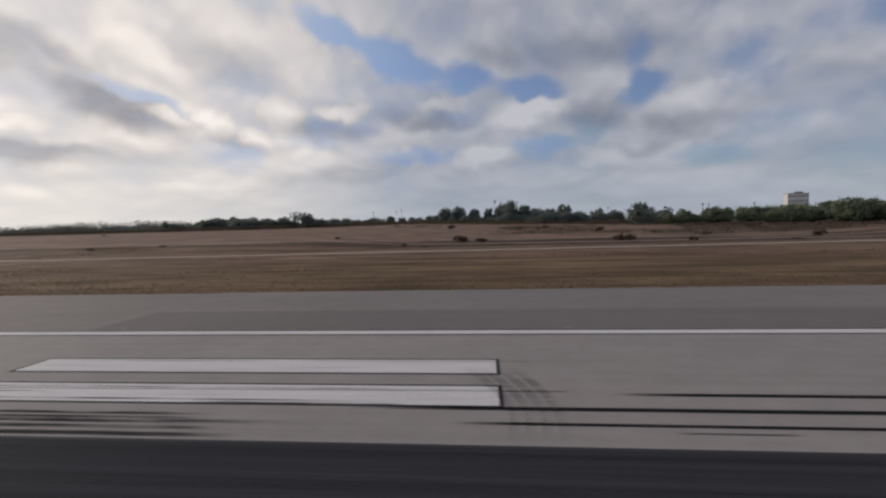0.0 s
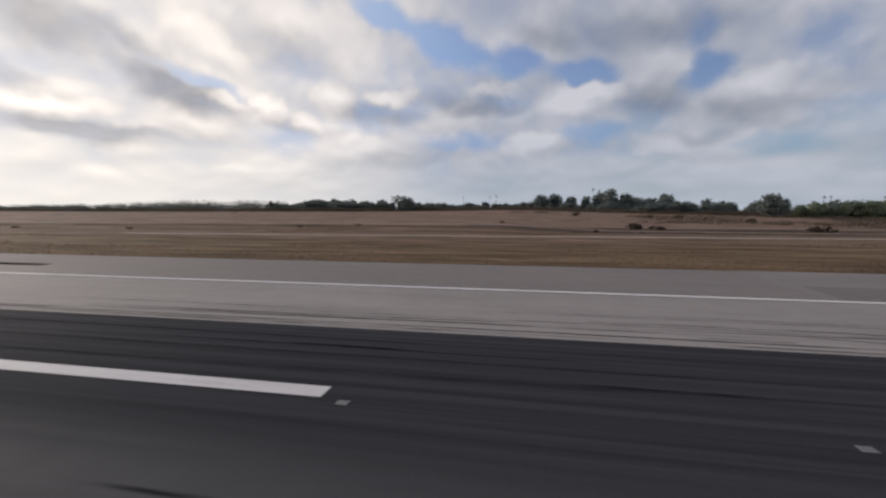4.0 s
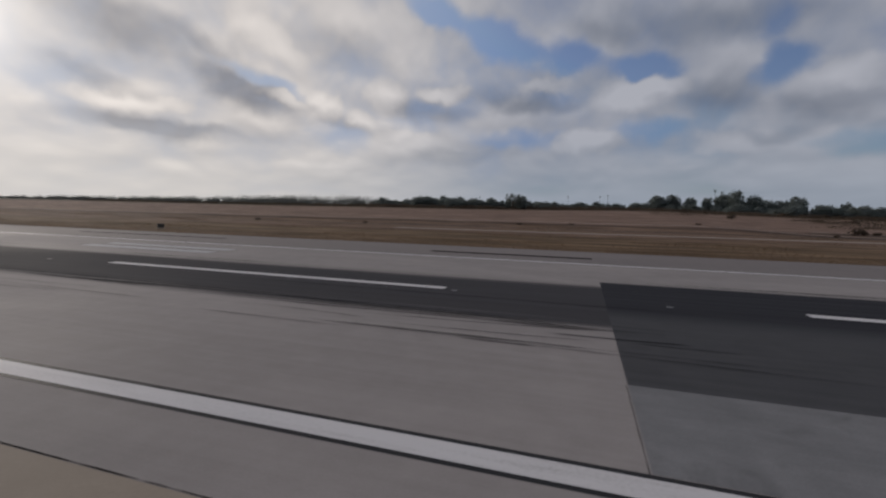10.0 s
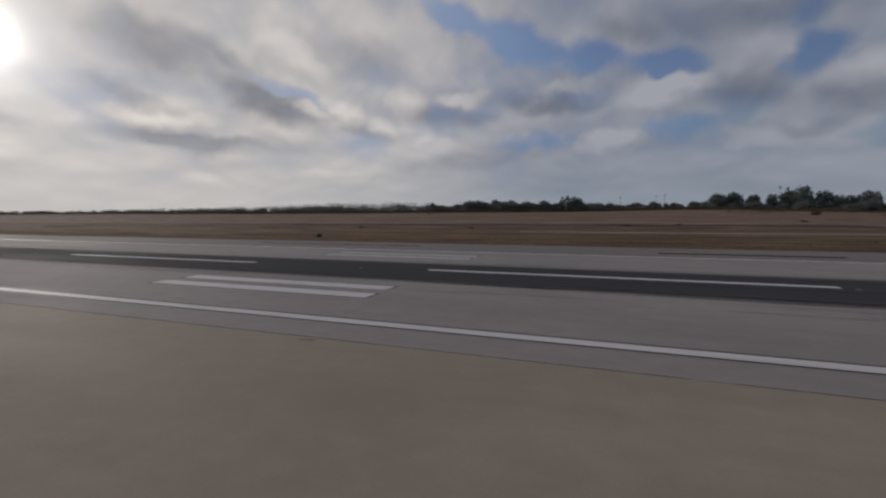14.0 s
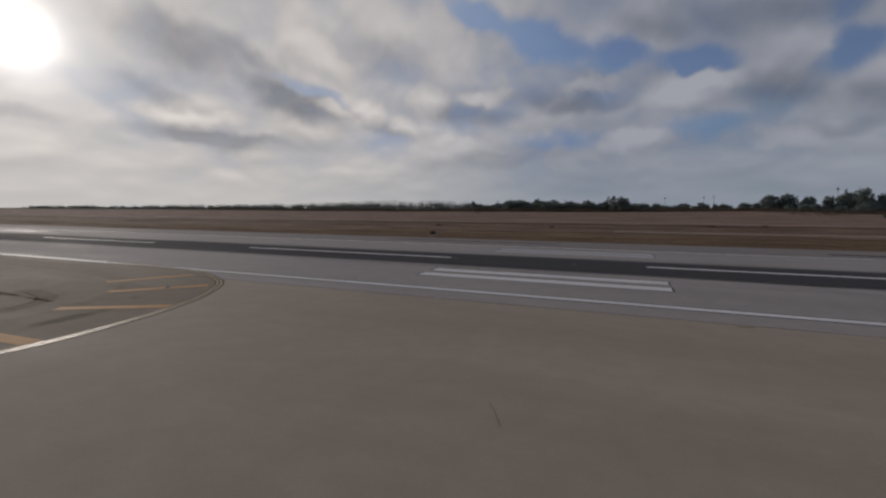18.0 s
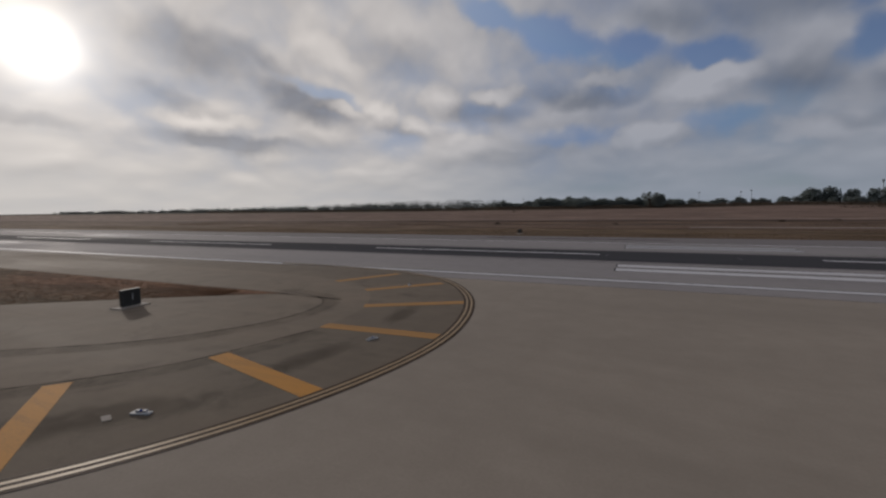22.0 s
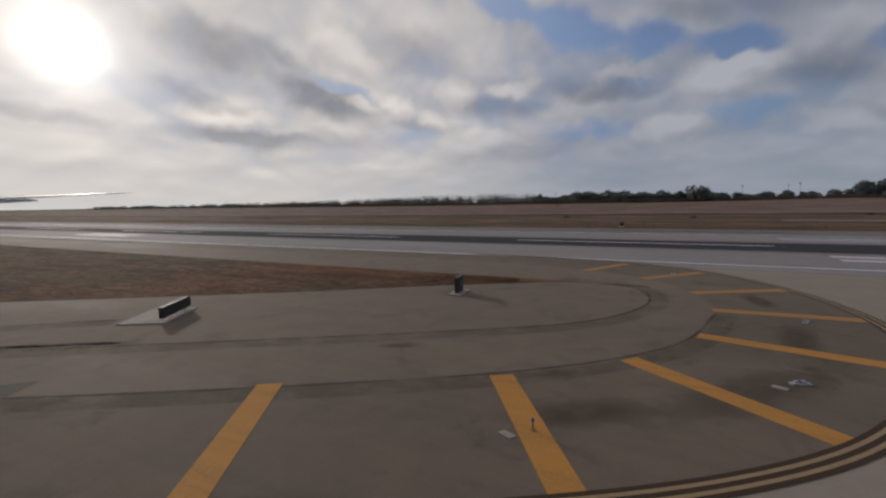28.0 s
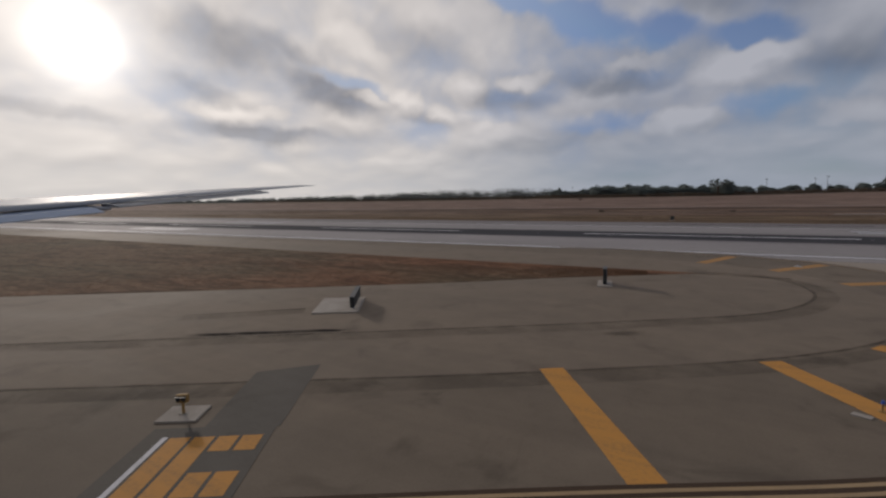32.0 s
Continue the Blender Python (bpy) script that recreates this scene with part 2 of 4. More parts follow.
def pavement(name, dark, light, streak, rubber=0.0, rubber_span=(8.0, 4.0), fine=14.0, rough=0.85, stains=0.0, shift=0.0):
    """Runway and taxiway paving: speckle, broad stains, lengthwise wheel streaks, and rubber along the middle."""
    m, k, b, _ = shader(name, 0.15)
    p = place(k)
    g = k.noise(p, fine, 5.0, 0.7)
    s = k.noise(k.mapping(p, scale=(0.35, 1, 1)), 0.11, 5.0, 0.6, 0.6)
    s2 = k.noise(p, 0.6, 5.0, 0.65)
    w = k.noise(k.mapping(p, scale=(0.02, 1.9, 1)), 1.0, 5.0, 0.6)
    t = k.math("ADD", k.math("ADD", k.math("MULTIPLY", g, 0.25), k.math("MULTIPLY", s, 0.5)), k.math("ADD", k.math("MULTIPLY", s2, 0.25), k.math("MULTIPLY", w, streak)))
    col = k.mix(k.span(t, 0.36, 0.78 + streak * 0.5), dark, light)
    if stains:
        blot = k.span(k.noise(p, 0.33, 6.0, 0.62, 0.8), 0.52, 0.72, 0.0, stains)
        col = k.mix(blot, col, tuple(c * 0.5 for c in dark))
    if rubber:
        yy = k.add("ShaderNodeSeparateXYZ")
        k.put(yy, 0, p)
        off = k.math("ABSOLUTE", k.math("ADD", k.math("ADD", yy.outputs[1], shift), k.math("MULTIPLY", k.math("SUBTRACT", w, 0.5), 5.0)))
        lay = k.math("MULTIPLY", k.span(off, rubber_span[0], rubber_span[1]), k.span(w, 0.25, 0.6, rubber * 0.92, rubber))
        col = k.mix(lay, col, k.mix(k.span(k.math("ADD", k.math("MULTIPLY", w, 0.7), k.math("MULTIPLY", g, 0.3)), 0.35, 0.62), (0.023, 0.024, 0.028), (0.053, 0.053, 0.059)))
        k.put(b, "Specular IOR Level", k.math("MULTIPLY", k.math("SUBTRACT", 1.0, lay), 0.15))
    k.put(b, "Base Color", col)
    k.put(b, "Roughness", k.span(s, 0.3, 0.7, rough - 0.07, rough + 0.06))
    relief(k, b, g, 0.25, 0.01)
    return m


def paint(name, colour, worn, wear=0.45, rough=0.6, gloss=0.03):
    """Road paint: scuffed through in patches and dulled by tyre dust."""
    m, k, b, _ = shader(name, gloss)
    p = place(k)
    g = k.noise(p, 9.0, 6.0, 0.7)
    s = k.noise(k.mapping(p, scale=(0.12, 1.4, 1)), 1.3, 5.0, 0.65)
    fac = k.span(k.math("ADD", k.math("MULTIPLY", g, 0.5), k.math("MULTIPLY", s, 0.6)), wear + 0.05, wear + 0.4)
    k.put(b, "Base Color", k.mix(fac, colour, worn))
    k.put(b, "Roughness", rough)
    relief(k, b, g, 0.15, 0.005)
    return m


def fading(name, colour, density, end=0.3, side_fade=0.35, floor=0.12):
    """Tyre rubber and tar film that thins out along its streaks and towards its ends."""
    m, k, b, o = shader(name, 0.0)
    tc = k.add("ShaderNodeTexCoord").outputs["Generated"]
    sep = k.add("ShaderNodeSeparateXYZ")
    k.put(sep, 0, tc)
    ends = k.math("MULTIPLY", k.span(sep.outputs[0], 0.0, end), k.span(sep.outputs[0], 1.0, 1.0 - end * 0.8))
    side = k.math("MULTIPLY", k.span(sep.outputs[1], 0.0, side_fade), k.span(sep.outputs[1], 1.0, 1.0 - side_fade))
    w = k.noise(k.mapping(place(k), scale=(0.28, 5.0, 1)), 1.0, 5.0, 0.6)
    a = k.math("MULTIPLY", k.math("MULTIPLY", ends, side), k.span(w, 0.34, 0.6, density * floor, density))
    clear = k.add("ShaderNodeBsdfTransparent")
    mixer = k.add("ShaderNodeMixShader")
    k.put(b, "Base Color", (*colour, 1)), k.put(b, "Roughness", 0.9)
    k.put(mixer, 0, a), k.put(mixer, 1, clear.outputs[0]), k.put(mixer, 2, b.outputs[0])
    k.put(o, 0, mixer.outputs[0])
    return m


def plain(name, colour, rough=0.6, metal=0.0, vary=0.25, scale=3.0):
    m, k, b, _ = shader(name)
    tc = k.add("ShaderNodeTexCoord").outputs["Object"]
    g = k.noise(tc, scale, 5.0, 0.65)
    k.put(b, "Base Color", k.mix(g, tuple(c * (1 - vary) for c in colour), tuple(min(c * (1 + vary), 1) for c in colour)))
    k.put(b, "Roughness", k.span(g, 0.2, 0.8, max(rough - 0.1, 0.05), rough + 0.1)), k.put(b, "Metallic", metal)
    return m


def leafy(name, dark, light, through=0.45):
    """Foliage whose tone changes from clump to clump and tree to tree; thin leaves let light through."""
    m, k, b, o = shader(name, 0.1)
    geo = k.add("ShaderNodeNewGeometry")
    info = k.add("ShaderNodeObjectInfo")
    t = k.math("ADD", k.math("MULTIPLY", geo.outputs["Random Per Island"], 0.6), k.math("MULTIPLY", info.outputs["Random"], 0.4))
    col = k.mix(t, dark, light)
    k.put(b, "Base Color", col), k.put(b, "Roughness", 0.7)
    thin = k.add("ShaderNodeBsdfTranslucent")
    k.put(thin, 0, col)
    mixer = k.add("ShaderNodeMixShader")
    k.put(mixer, 0, through), k.put(mixer, 1, b.outputs[0]), k.put(mixer, 2, thin.outputs[0])
    k.put(o, 0, mixer.outputs[0])
    return m


CONCRETE = pavement("runway concrete", (0.220, 0.199, 0.190), (0.350, 0.316, 0.300), 0.18, 0.92, (8.0, 5.6), shift=1.1)
CONCRETE_OLD = pavement("blotched concrete", (0.122, 0.121, 0.123), (0.265, 0.260, 0.262), 0.12, stains=0.35)
APRON = pavement("taxiway concrete", (0.258, 0.214, 0.169), (0.373, 0.312, 0.250), 0.05, fine=10.0)
ASPHALT = pavement("centre asphalt", (0.037, 0.037, 0.040), (0.078, 0.077, 0.080), 0.45, 0.95, (9.0, 5.0), shift=-2.5, stains=0.15)
SHOULDER = pavement("shoulder asphalt", (0.172, 0.154, 0.146), (0.255, 0.229, 0.217), 0.12)
SHOULDER_DARK = pavement("dark worn shoulder asphalt", (0.140, 0.124, 0.118), (0.198, 0.176, 0.168), 0.2)
SHOULDER_OLD = pavement("weathered shoulder asphalt", (0.166, 0.146, 0.139), (0.238, 0.210, 0.200), 0.2)
SHOULDER_TAXI = pavement("taxiway shoulder asphalt", (0.132, 0.104, 0.076), (0.224, 0.175, 0.128), 0.10, stains=0.5)
SHOULDER_INNER = pavement("worn brown shoulder asphalt", (0.154, 0.121, 0.089), (0.255, 0.199, 0.146), 0.10, stains=0.35)
PATCH = pavement("patched asphalt", (0.088, 0.077, 0.064), (0.148, 0.130, 0.108), 0.1, stains=0.4)
WHITE = paint("white runway paint", (0.62, 0.595, 0.59), (0.38, 0.36, 0.35), 0.45, 0.65, 0.06)
YELLOW = paint("yellow taxiway paint", (0.52, 0.250, 0.066), (0.29, 0.165, 0.072), 0.43, 0.7, 0.05)
YELLOW_WORN = paint("worn yellow taxiway paint", (0.44, 0.232, 0.082), (0.26, 0.160, 0.082), 0.40, 0.7, 0.05)
YELLOW_PALE = paint("faded yellow paint", (0.335, 0.225, 0.112), (0.205, 0.142, 0.080), 0.44, 0.48, 0.25)
BROWN_EDGE = paint("brown marking border", (0.070, 0.047, 0.032), (0.105, 0.076, 0.055), 0.5)
WHITE_DULL = paint("scuffed white paint", (0.46, 0.45, 0.455), (0.31, 0.295, 0.29), 0.45)
BLACK = paint("black marking border", (0.035, 0.035, 0.037), (0.10, 0.095, 0.09), 0.55)
SEAL = surface("joint sealant", (0.010, 0.009, 0.009), (0.022, 0.020, 0.019), 5.0, 0.5, rough=0.95, bump=0.05, gloss=0.0)
RUBBER = fading("tyre rubber film", (0.022, 0.022, 0.025), 0.8)
RUBBER_HARD = fading("thick tyre rubber", (0.016, 0.016, 0.018), 1.0, 0.07, 0.18, 0.75)
RUBBER_FINE = fading("thin dark tyre line", (0.024, 0.024, 0.027), 0.72, 0.2, 0.2, 0.35)
RUBBER_SOFT = fading("thin rubber film", (0.03, 0.03, 0.032), 0.42)
FAINT = fading("faint oil film", (0.03, 0.03, 0.03), 0.3)
def worn_tar():
    """Crack sealant worn through in places."""
    m, k, b, o = shader("worn tar line", 0.0)
    a = k.span(k.noise(place(k), 0.7, 6.0, 0.7), 0.32, 0.62, 0.05, 0.55)
    clear = k.add("ShaderNodeBsdfTransparent")
    mixer = k.add("ShaderNodeMixShader")
    k.put(b, "Base Color", (0.035, 0.031, 0.028, 1)), k.put(b, "Roughness", 0.95)
    k.put(mixer, 0, a), k.put(mixer, 1, clear.outputs[0]), k.put(mixer, 2, b.outputs[0])
    k.put(o, 0, mixer.outputs[0])
    return m


def blot(name, colour, density):
    """An oil stain: soft at its rim, uneven within."""
    m, k, b, o = shader(name, 0.0)
    tc = k.add("ShaderNodeTexCoord").outputs["Generated"]
    far_out = k.vmath("LENGTH", k.vmath("MULTIPLY", k.vmath("SUBTRACT", tc, (0.5, 0.5, 0.5)), (2.0, 2.0, 0.0)))
    cloud = k.noise(place(k), 0.9, 5.0, 0.6, 0.6)
    a = k.math("MULTIPLY", k.span(k.math("ADD", far_out, k.math("MULTIPLY", k.math("SUBTRACT", cloud, 0.5), 1.2)), 0.25, 0.95, 1.0, 0.0), k.span(cloud, 0.3, 0.7, density * 0.5, density))
    clear = k.add("ShaderNodeBsdfTransparent")
    mixer = k.add("ShaderNodeMixShader")
    k.put(b, "Base Color", (*colour, 1)), k.put(b, "Roughness", 0.9)
    k.put(mixer, 0, a), k.put(mixer, 1, clear.outputs[0]), k.put(mixer, 2, b.outputs[0])
    k.put(o, 0, mixer.outputs[0])
    return m


STAIN = blot("oil stain", (0.034, 0.029, 0.024), 0.17)
TAR = worn_tar()
CRACK = worn_tar()
CRACK.name = "faded crack sealant"
for node in CRACK.node_tree.nodes:
    if node.bl_idname == "ShaderNodeMapRange":
        node.inputs["To Min"].default_value, node.inputs["To Max"].default_value = 0.03, 0.26
FILM = worn_tar()
FILM.name = "soft dark wear band"
for node in FILM.node_tree.nodes:
    if node.bl_idname == "ShaderNodeMapRange":
        node.inputs["To Min"].default_value, node.inputs["To Max"].default_value = 0.0, 0.18
    if node.bl_idname == "ShaderNodeTexNoise":
        node.inputs["Scale"].default_value = 0.45
PAD = surface("pale concrete pad", (0.28, 0.245, 0.205), (0.40, 0.355, 0.305), 9.0, 0.8)
TRACK = surface("pale dirt track", (0.26, 0.205, 0.165), (0.37, 0.30, 0.245), 3.0, 0.3)
SIGN_BACK = plain("dark painted sign metal", (0.022, 0.023, 0.022), 0.6, 0.1)
SIGN_EDGE = plain("dark sign edge", (0.06, 0.062, 0.06), 0.6, 0.1)
STEEL = plain("galvanised steel", (0.45, 0.45, 0.46), 0.45, 0.8)
LAMP_YELLOW = plain("yellow lamp housing", (0.30, 0.175, 0.05), 0.75)
BLUE_LENS = plain("blue lens glass", (0.05, 0.10, 0.35), 0.15)
WHITE_CAP = plain("white plastic", (0.34, 0.34, 0.34), 0.6)
BARK = surface("bark", (0.06, 0.045, 0.035), (0.15, 0.115, 0.085), 6.0, 0.8)
SCRUB = leafy("brown scrub", (0.095, 0.070, 0.055), (0.17, 0.135, 0.10))
LIGHT_STEEL = plain("dull flush light metal", (0.16, 0.16, 0.16), 0.7, 0.3)
# the next two leaf colours are greyed and lightened to paint in distant haze
LEAF_HAZED = leafy("haze-paled green leaves", (0.160, 0.182, 0.176), (0.272, 0.302, 0.278), 0.6)
LEAF_FAR_HAZED = leafy("haze-paled far leaves", (0.108, 0.115, 0.110), (0.190, 0.200, 0.184), 0.45)
LEAF_FRESH = leafy("fresher green leaves", (0.155, 0.180, 0.130), (0.275, 0.310, 0.205), 0.55)
BRUSH = leafy("dry brush", (0.085, 0.067, 0.050), (0.15, 0.115, 0.085))
STRAW = leafy("dry grass blades", (0.118, 0.080, 0.050), (0.182, 0.124, 0.080))
STRAW_RED = leafy("rusty grass blades", (0.110, 0.064, 0.040), (0.180, 0.104, 0.062))
WALL = surface("pale plastered wall", (0.55, 0.53, 0.50), (0.72, 0.70, 0.66), 2.0, 0.2)
ROOF = surface("grey roof", (0.16, 0.15, 0.14), (0.27, 0.25, 0.24), 2.0, 0.3)
ROOF_TILE = surface("terracotta roof", (0.25, 0.14, 0.10), (0.38, 0.23, 0.17), 2.0, 0.3)
# lighter than real panes: the haze of distance is in this colour
GLASS = plain("window glass paled for haze", (0.20, 0.22, 0.25), 0.2)
WING_GREY = plain("grey wing paint", (0.30, 0.31, 0.33), 0.6, 0.0, 0.12, 0.6)
WING_DARK = plain("dark flap underside", (0.13, 0.14, 0.16), 0.45, 0.0, 0.3, 1.2)
WING_BLUE = plain("blue-grey flap panel", (0.26, 0.32, 0.42), 0.35, 0.0, 0.15, 0.7)
TYRE = plain("tyre rubber", (0.03, 0.03, 0.03), 0.85)


def land():
    """Dry airfield land: mown straw by the paving, browner grass beyond, a dark scrubby bank, pale tan field, olive hills."""
    m, k, b, _ = shader("dry land", 0.05)
    p = place(k)
    sep = k.add("ShaderNodeSeparateXYZ")
    k.put(sep, 0, p)
    far = k.noise(k.mapping(p, scale=(0.25, 1, 1)), 0.02, 5.0, 0.6)
    mid = k.noise(k.mapping(p, scale=(0.16, 1, 1)), 0.22, 6.0, 0.65)
    fine = k.noise(k.mapping(p, scale=(0.5, 1, 1)), 2.2, 6.0, 0.7)
    y = k.math("ADD", sep.outputs[1], k.math("ADD", k.math("MULTIPLY", k.math("SUBTRACT", far, 0.5), 26.0), k.math("MULTIPLY", k.math("SUBTRACT", mid, 0.5), 9.0)))
    near = k.mix(k.span(mid, 0.35, 0.65), (0.112, 0.076, 0.046), (0.182, 0.122, 0.076))
    brown = k.mix(k.span(mid, 0.38, 0.65), (0.130, 0.086, 0.060), (0.208, 0.138, 0.100))
    bank = k.mix(k.span(mid, 0.40, 0.6), (0.060, 0.040, 0.030), (0.118, 0.078, 0.058))
    tan = k.mix(k.span(mid, 0.35, 0.65), (0.176, 0.118, 0.090), (0.246, 0.168, 0.130))
    olive = k.mix(k.span(mid, 0.35, 0.65), (0.052, 0.046, 0.031), (0.111, 0.087, 0.057))
    col = k.mix(k.span(y, 66, 84), near, brown)
    col = k.mix(k.span(y, 126, 132), col, bank)
    col = k.mix(k.span(k.math("SUBTRACT", y, k.span(sep.outputs[0], -70, 0, 0.0, 36.0)), 139, 146), col, tan)
    # on the scrubby side of the field the pale grass gives way to brush
    rank = k.math("MULTIPLY", k.span(sep.outputs[0], 40, 150), k.span(k.noise(k.mapping(p, scale=(0.3, 1, 1)), 0.05, 4.0, 0.6), 0.38, 0.58))
    col = k.mix(k.math("MULTIPLY", rank, k.span(y, 150, 200)), col, bank)
    col = k.mix(k.span(y, 350, 405), col, olive)
    lines = k.noise(k.mapping(p, scale=(0.03, 0.12, 1)), 1.0, 6.0, 0.62, 1.2)
    streaks = k.noise(k.mapping(p, scale=(0.05, 0.26, 1)), 1.0, 5.0, 0.6, 0.6)
    tone = k.math("MULTIPLY", k.math("MULTIPLY_ADD", fine, 0.3, 0.85), k.span(lines, 0.3, 0.68, 0.82, 1.16))
    tone = k.math("MULTIPLY", tone, k.span(streaks, 0.34, 0.64, 0.70, 1.16))
    col = k.mix(1.0, col, tone, "MULTIPLY")
    k.put(b, "Base Color", col), k.put(b, "Roughness", 0.95)
    relief(k, b, k.math("ADD", fine, k.math("MULTIPLY", mid, 3.0)), 0.25, 0.05)
    return m


LAND = land()


def turf():
    """Infield turf: olive-brown grass with rusty patches."""
    m, k, b, _ = shader("dry rusty turf", 0.05)
    p = place(k)
    g = k.noise(k.mapping(p, scale=(0.4, 1, 1)), 1.6, 6.0, 0.65)
    s = k.noise(k.mapping(p, scale=(0.6, 1, 1)), 0.06, 3.0, 0.5, 0.3)
    spots = k.noise(k.mapping(p, scale=(0.35, 1, 1)), 0.42, 5.0, 0.68, 0.8)
    sep = k.add("ShaderNodeSeparateXYZ")
    k.put(sep, 0, p)
    g = k.span(g, 0.28, 0.70)
    brown = k.mix(g, (0.070, 0.051, 0.031), (0.150, 0.108, 0.068))
    rust = k.mix(g, (0.118, 0.058, 0.033), (0.222, 0.112, 0.064))
    share = k.math("MULTIPLY", k.span(s, 0.34, 0.66), k.span(sep.outputs[0], -262, -222, 0.3, 1.0))   # rustier towards its tip
    col = k.mix(share, brown, rust)
    col = k.mix(1.0, col, k.span(spots, 0.34, 0.60, 0.60, 1.12), "MULTIPLY")     # darker clumps
    k.put(b, "Base Color", col), k.put(b, "Roughness", 0.95)
    relief(k, b, g, 0.3, 0.04)
    return m


INFIELD = turf()

# ---- building helpers ----
def mesh_of(name, bm, material, smooth=False):
    me = bpy.data.meshes.new(name)
    if smooth:
        for f in bm.faces:
            f.smooth = True
    bm.to_mesh(me)
    bm.free()
    for mat in (material if isinstance(material, (list, tuple)) else (material,)):
        me.materials.append(mat)
    return me


def part(name, bm, material, parent, label="", smooth=False):
    ob = new(name, mesh_of(name, bm, material, smooth))
    ob.parent = parent
    return tagged(ob, label)


def top(name, bm, material, label, category, kind="", group="", smooth=False):
    return tagged(new(name, mesh_of(name, bm, material, smooth)), label, category, group, kind)


def thing(name, label, category, group="", at=(0, 0, 0), turn=0.0, kind=""):
    ob = new(name)
    ob.empty_display_size = 0.2
    ob.matrix_world = pose(*at, 0, 0, turn)
    return tagged(ob, label, category, group, kind)


def prism(bm, outline, z0, z1):
    """A flat plate of any outline."""
    low = [bm.verts.new((x, y, z0)) for x, y in outline]
    high = [bm.verts.new((x, y, z1)) for x, y in outline]
    bm.faces.new(high)
    bm.faces.new(low[::-1])
    for i in range(len(outline)):
        j = (i + 1) % len(outline)
        bm.faces.new((low[i], low[j], high[j], high[i]))
    return bm


def plate(outline, z0, z1):
    bm = prism(bmesh.new(), outline, z0, z1)
    bmesh.ops.recalc_face_normals(bm, faces=bm.faces)
    return bm


def rect(x0, y0, x1, y1):
    return [(x0, y0), (x1, y0), (x1, y1), (x0, y1)]


def box(size, at=(0, 0, 0), bevel=0.0, turn=None, bm=None):
    bm = bm or bmesh.new()
    made = bmesh.ops.create_cube(bm, size=1.0)["verts"]
    m = Matrix.Translation(at) @ (turn or Matrix.Identity(4)) @ Matrix.Diagonal((*size, 1))
    bmesh.ops.transform(bm, matrix=m, verts=made)
    if bevel:
        edges = list({e for v in made for e in v.link_edges})
        bmesh.ops.bevel(bm, geom=edges, offset=bevel, segments=2, affect="EDGES", profile=0.6)
    return bm


def rod(a, b, r0, r1, sides=8, bm=None):
    """A tapered round bar from a to b."""
    bm = bm or bmesh.new()
    a, b = Vector(a), Vector(b)
    q = (b - a).to_track_quat("Z", "Y")
    rings = [[bm.verts.new(p + q @ Vector((r * math.cos(i * math.tau / sides), r * math.sin(i * math.tau / sides), 0))) for i in range(sides)] for p, r in ((a, r0), (b, r1))]
    for i in range(sides):
        j = (i + 1) % sides
        bm.faces.new((rings[0][i], rings[0][j], rings[1][j], rings[1][i]))
    bm.faces.new(rings[0][::-1])
    bm.faces.new(rings[1])
    return bm


def smooth_line(points, step=1.0):
    """A Catmull-Rom curve through a few control points, as evenly spaced points."""
    pts = [Vector(p) for p in points]
    pts = [2 * pts[0] - pts[1], *pts, 2 * pts[-1] - pts[-2]]
    out = []
    for i in range(1, len(pts) - 2):
        p0, p1, p2, p3 = pts[i - 1:i + 3]
        count = max(2, int((p2 - p1).length / step))
        for j in range(count):
            t = j / count
            out.append(0.5 * (2 * p1 + (p2 - p0) * t + (2 * p0 - 5 * p1 + 4 * p2 - p3) * t * t + (3 * p1 - p0 - 3 * p2 + p3) * t ** 3))
    return out + [pts[-2]]


def ribbon(line, offset, width, z, thick=0.003):
    """A painted line along a curve, shifted to its left by offset."""
    bm = bmesh.new()
    rows = []
    for i, p in enumerate(line):
        d = (line[min(i + 1, len(line) - 1)] - line[max(i - 1, 0)]).normalized()
        s = Vector((-d.y, d.x))
        rows.append([bm.verts.new((*(p + s * (offset + k * width / 2)), z - h)) for k, h in ((-1, thick), (-1, 0), (1, 0), (1, thick))])
    for a, b in zip(rows, rows[1:]):
        for i in range(3):
            bm.faces.new((a[i], a[i + 1], b[i + 1], b[i]))
    bmesh.ops.recalc_face_normals(bm, faces=bm.faces)
    return bm


def step01(a, b, x):
    t = min(max((x - a) / (b - a), 0.0), 1.0)
    return t * t * (3 - 2 * t)


def height(x, y):
    """The land: level at the airfield, rising gently to the tree line, with a low bank and soft swells."""
    rise = (4.2 + 1.5 * math.exp(-((x + 55) / 70) ** 2)) * step01(115, 410, y) * step01(250, -20, x) + 0.8 * step01(112, 135, y) * step01(-500, -150, x) * step01(0, -60, x)
    rise -= 1.4 * step01(112, 130, y) * step01(280, 195, y) * step01(-70, -25, x) * step01(170, 120, x)      # a shallow hollow behind the track
    swell = 0.8 * step01(120, 260, y) * noise.noise((x * 0.006, y * 0.011, 0.0)) + 0.35 * step01(104, 160, y) * noise.noise((x * 0.03, y * 0.05, 4.0))
    return rise + swell + 6.0 * step01(700, 3000, y)


# ---- ground, runway, taxiway ----
def spaced(stops):
    out = []
    for (a, b, s) in stops:
        out += list(np.arange(a, b, s))
    return out + [stops[-1][1]]


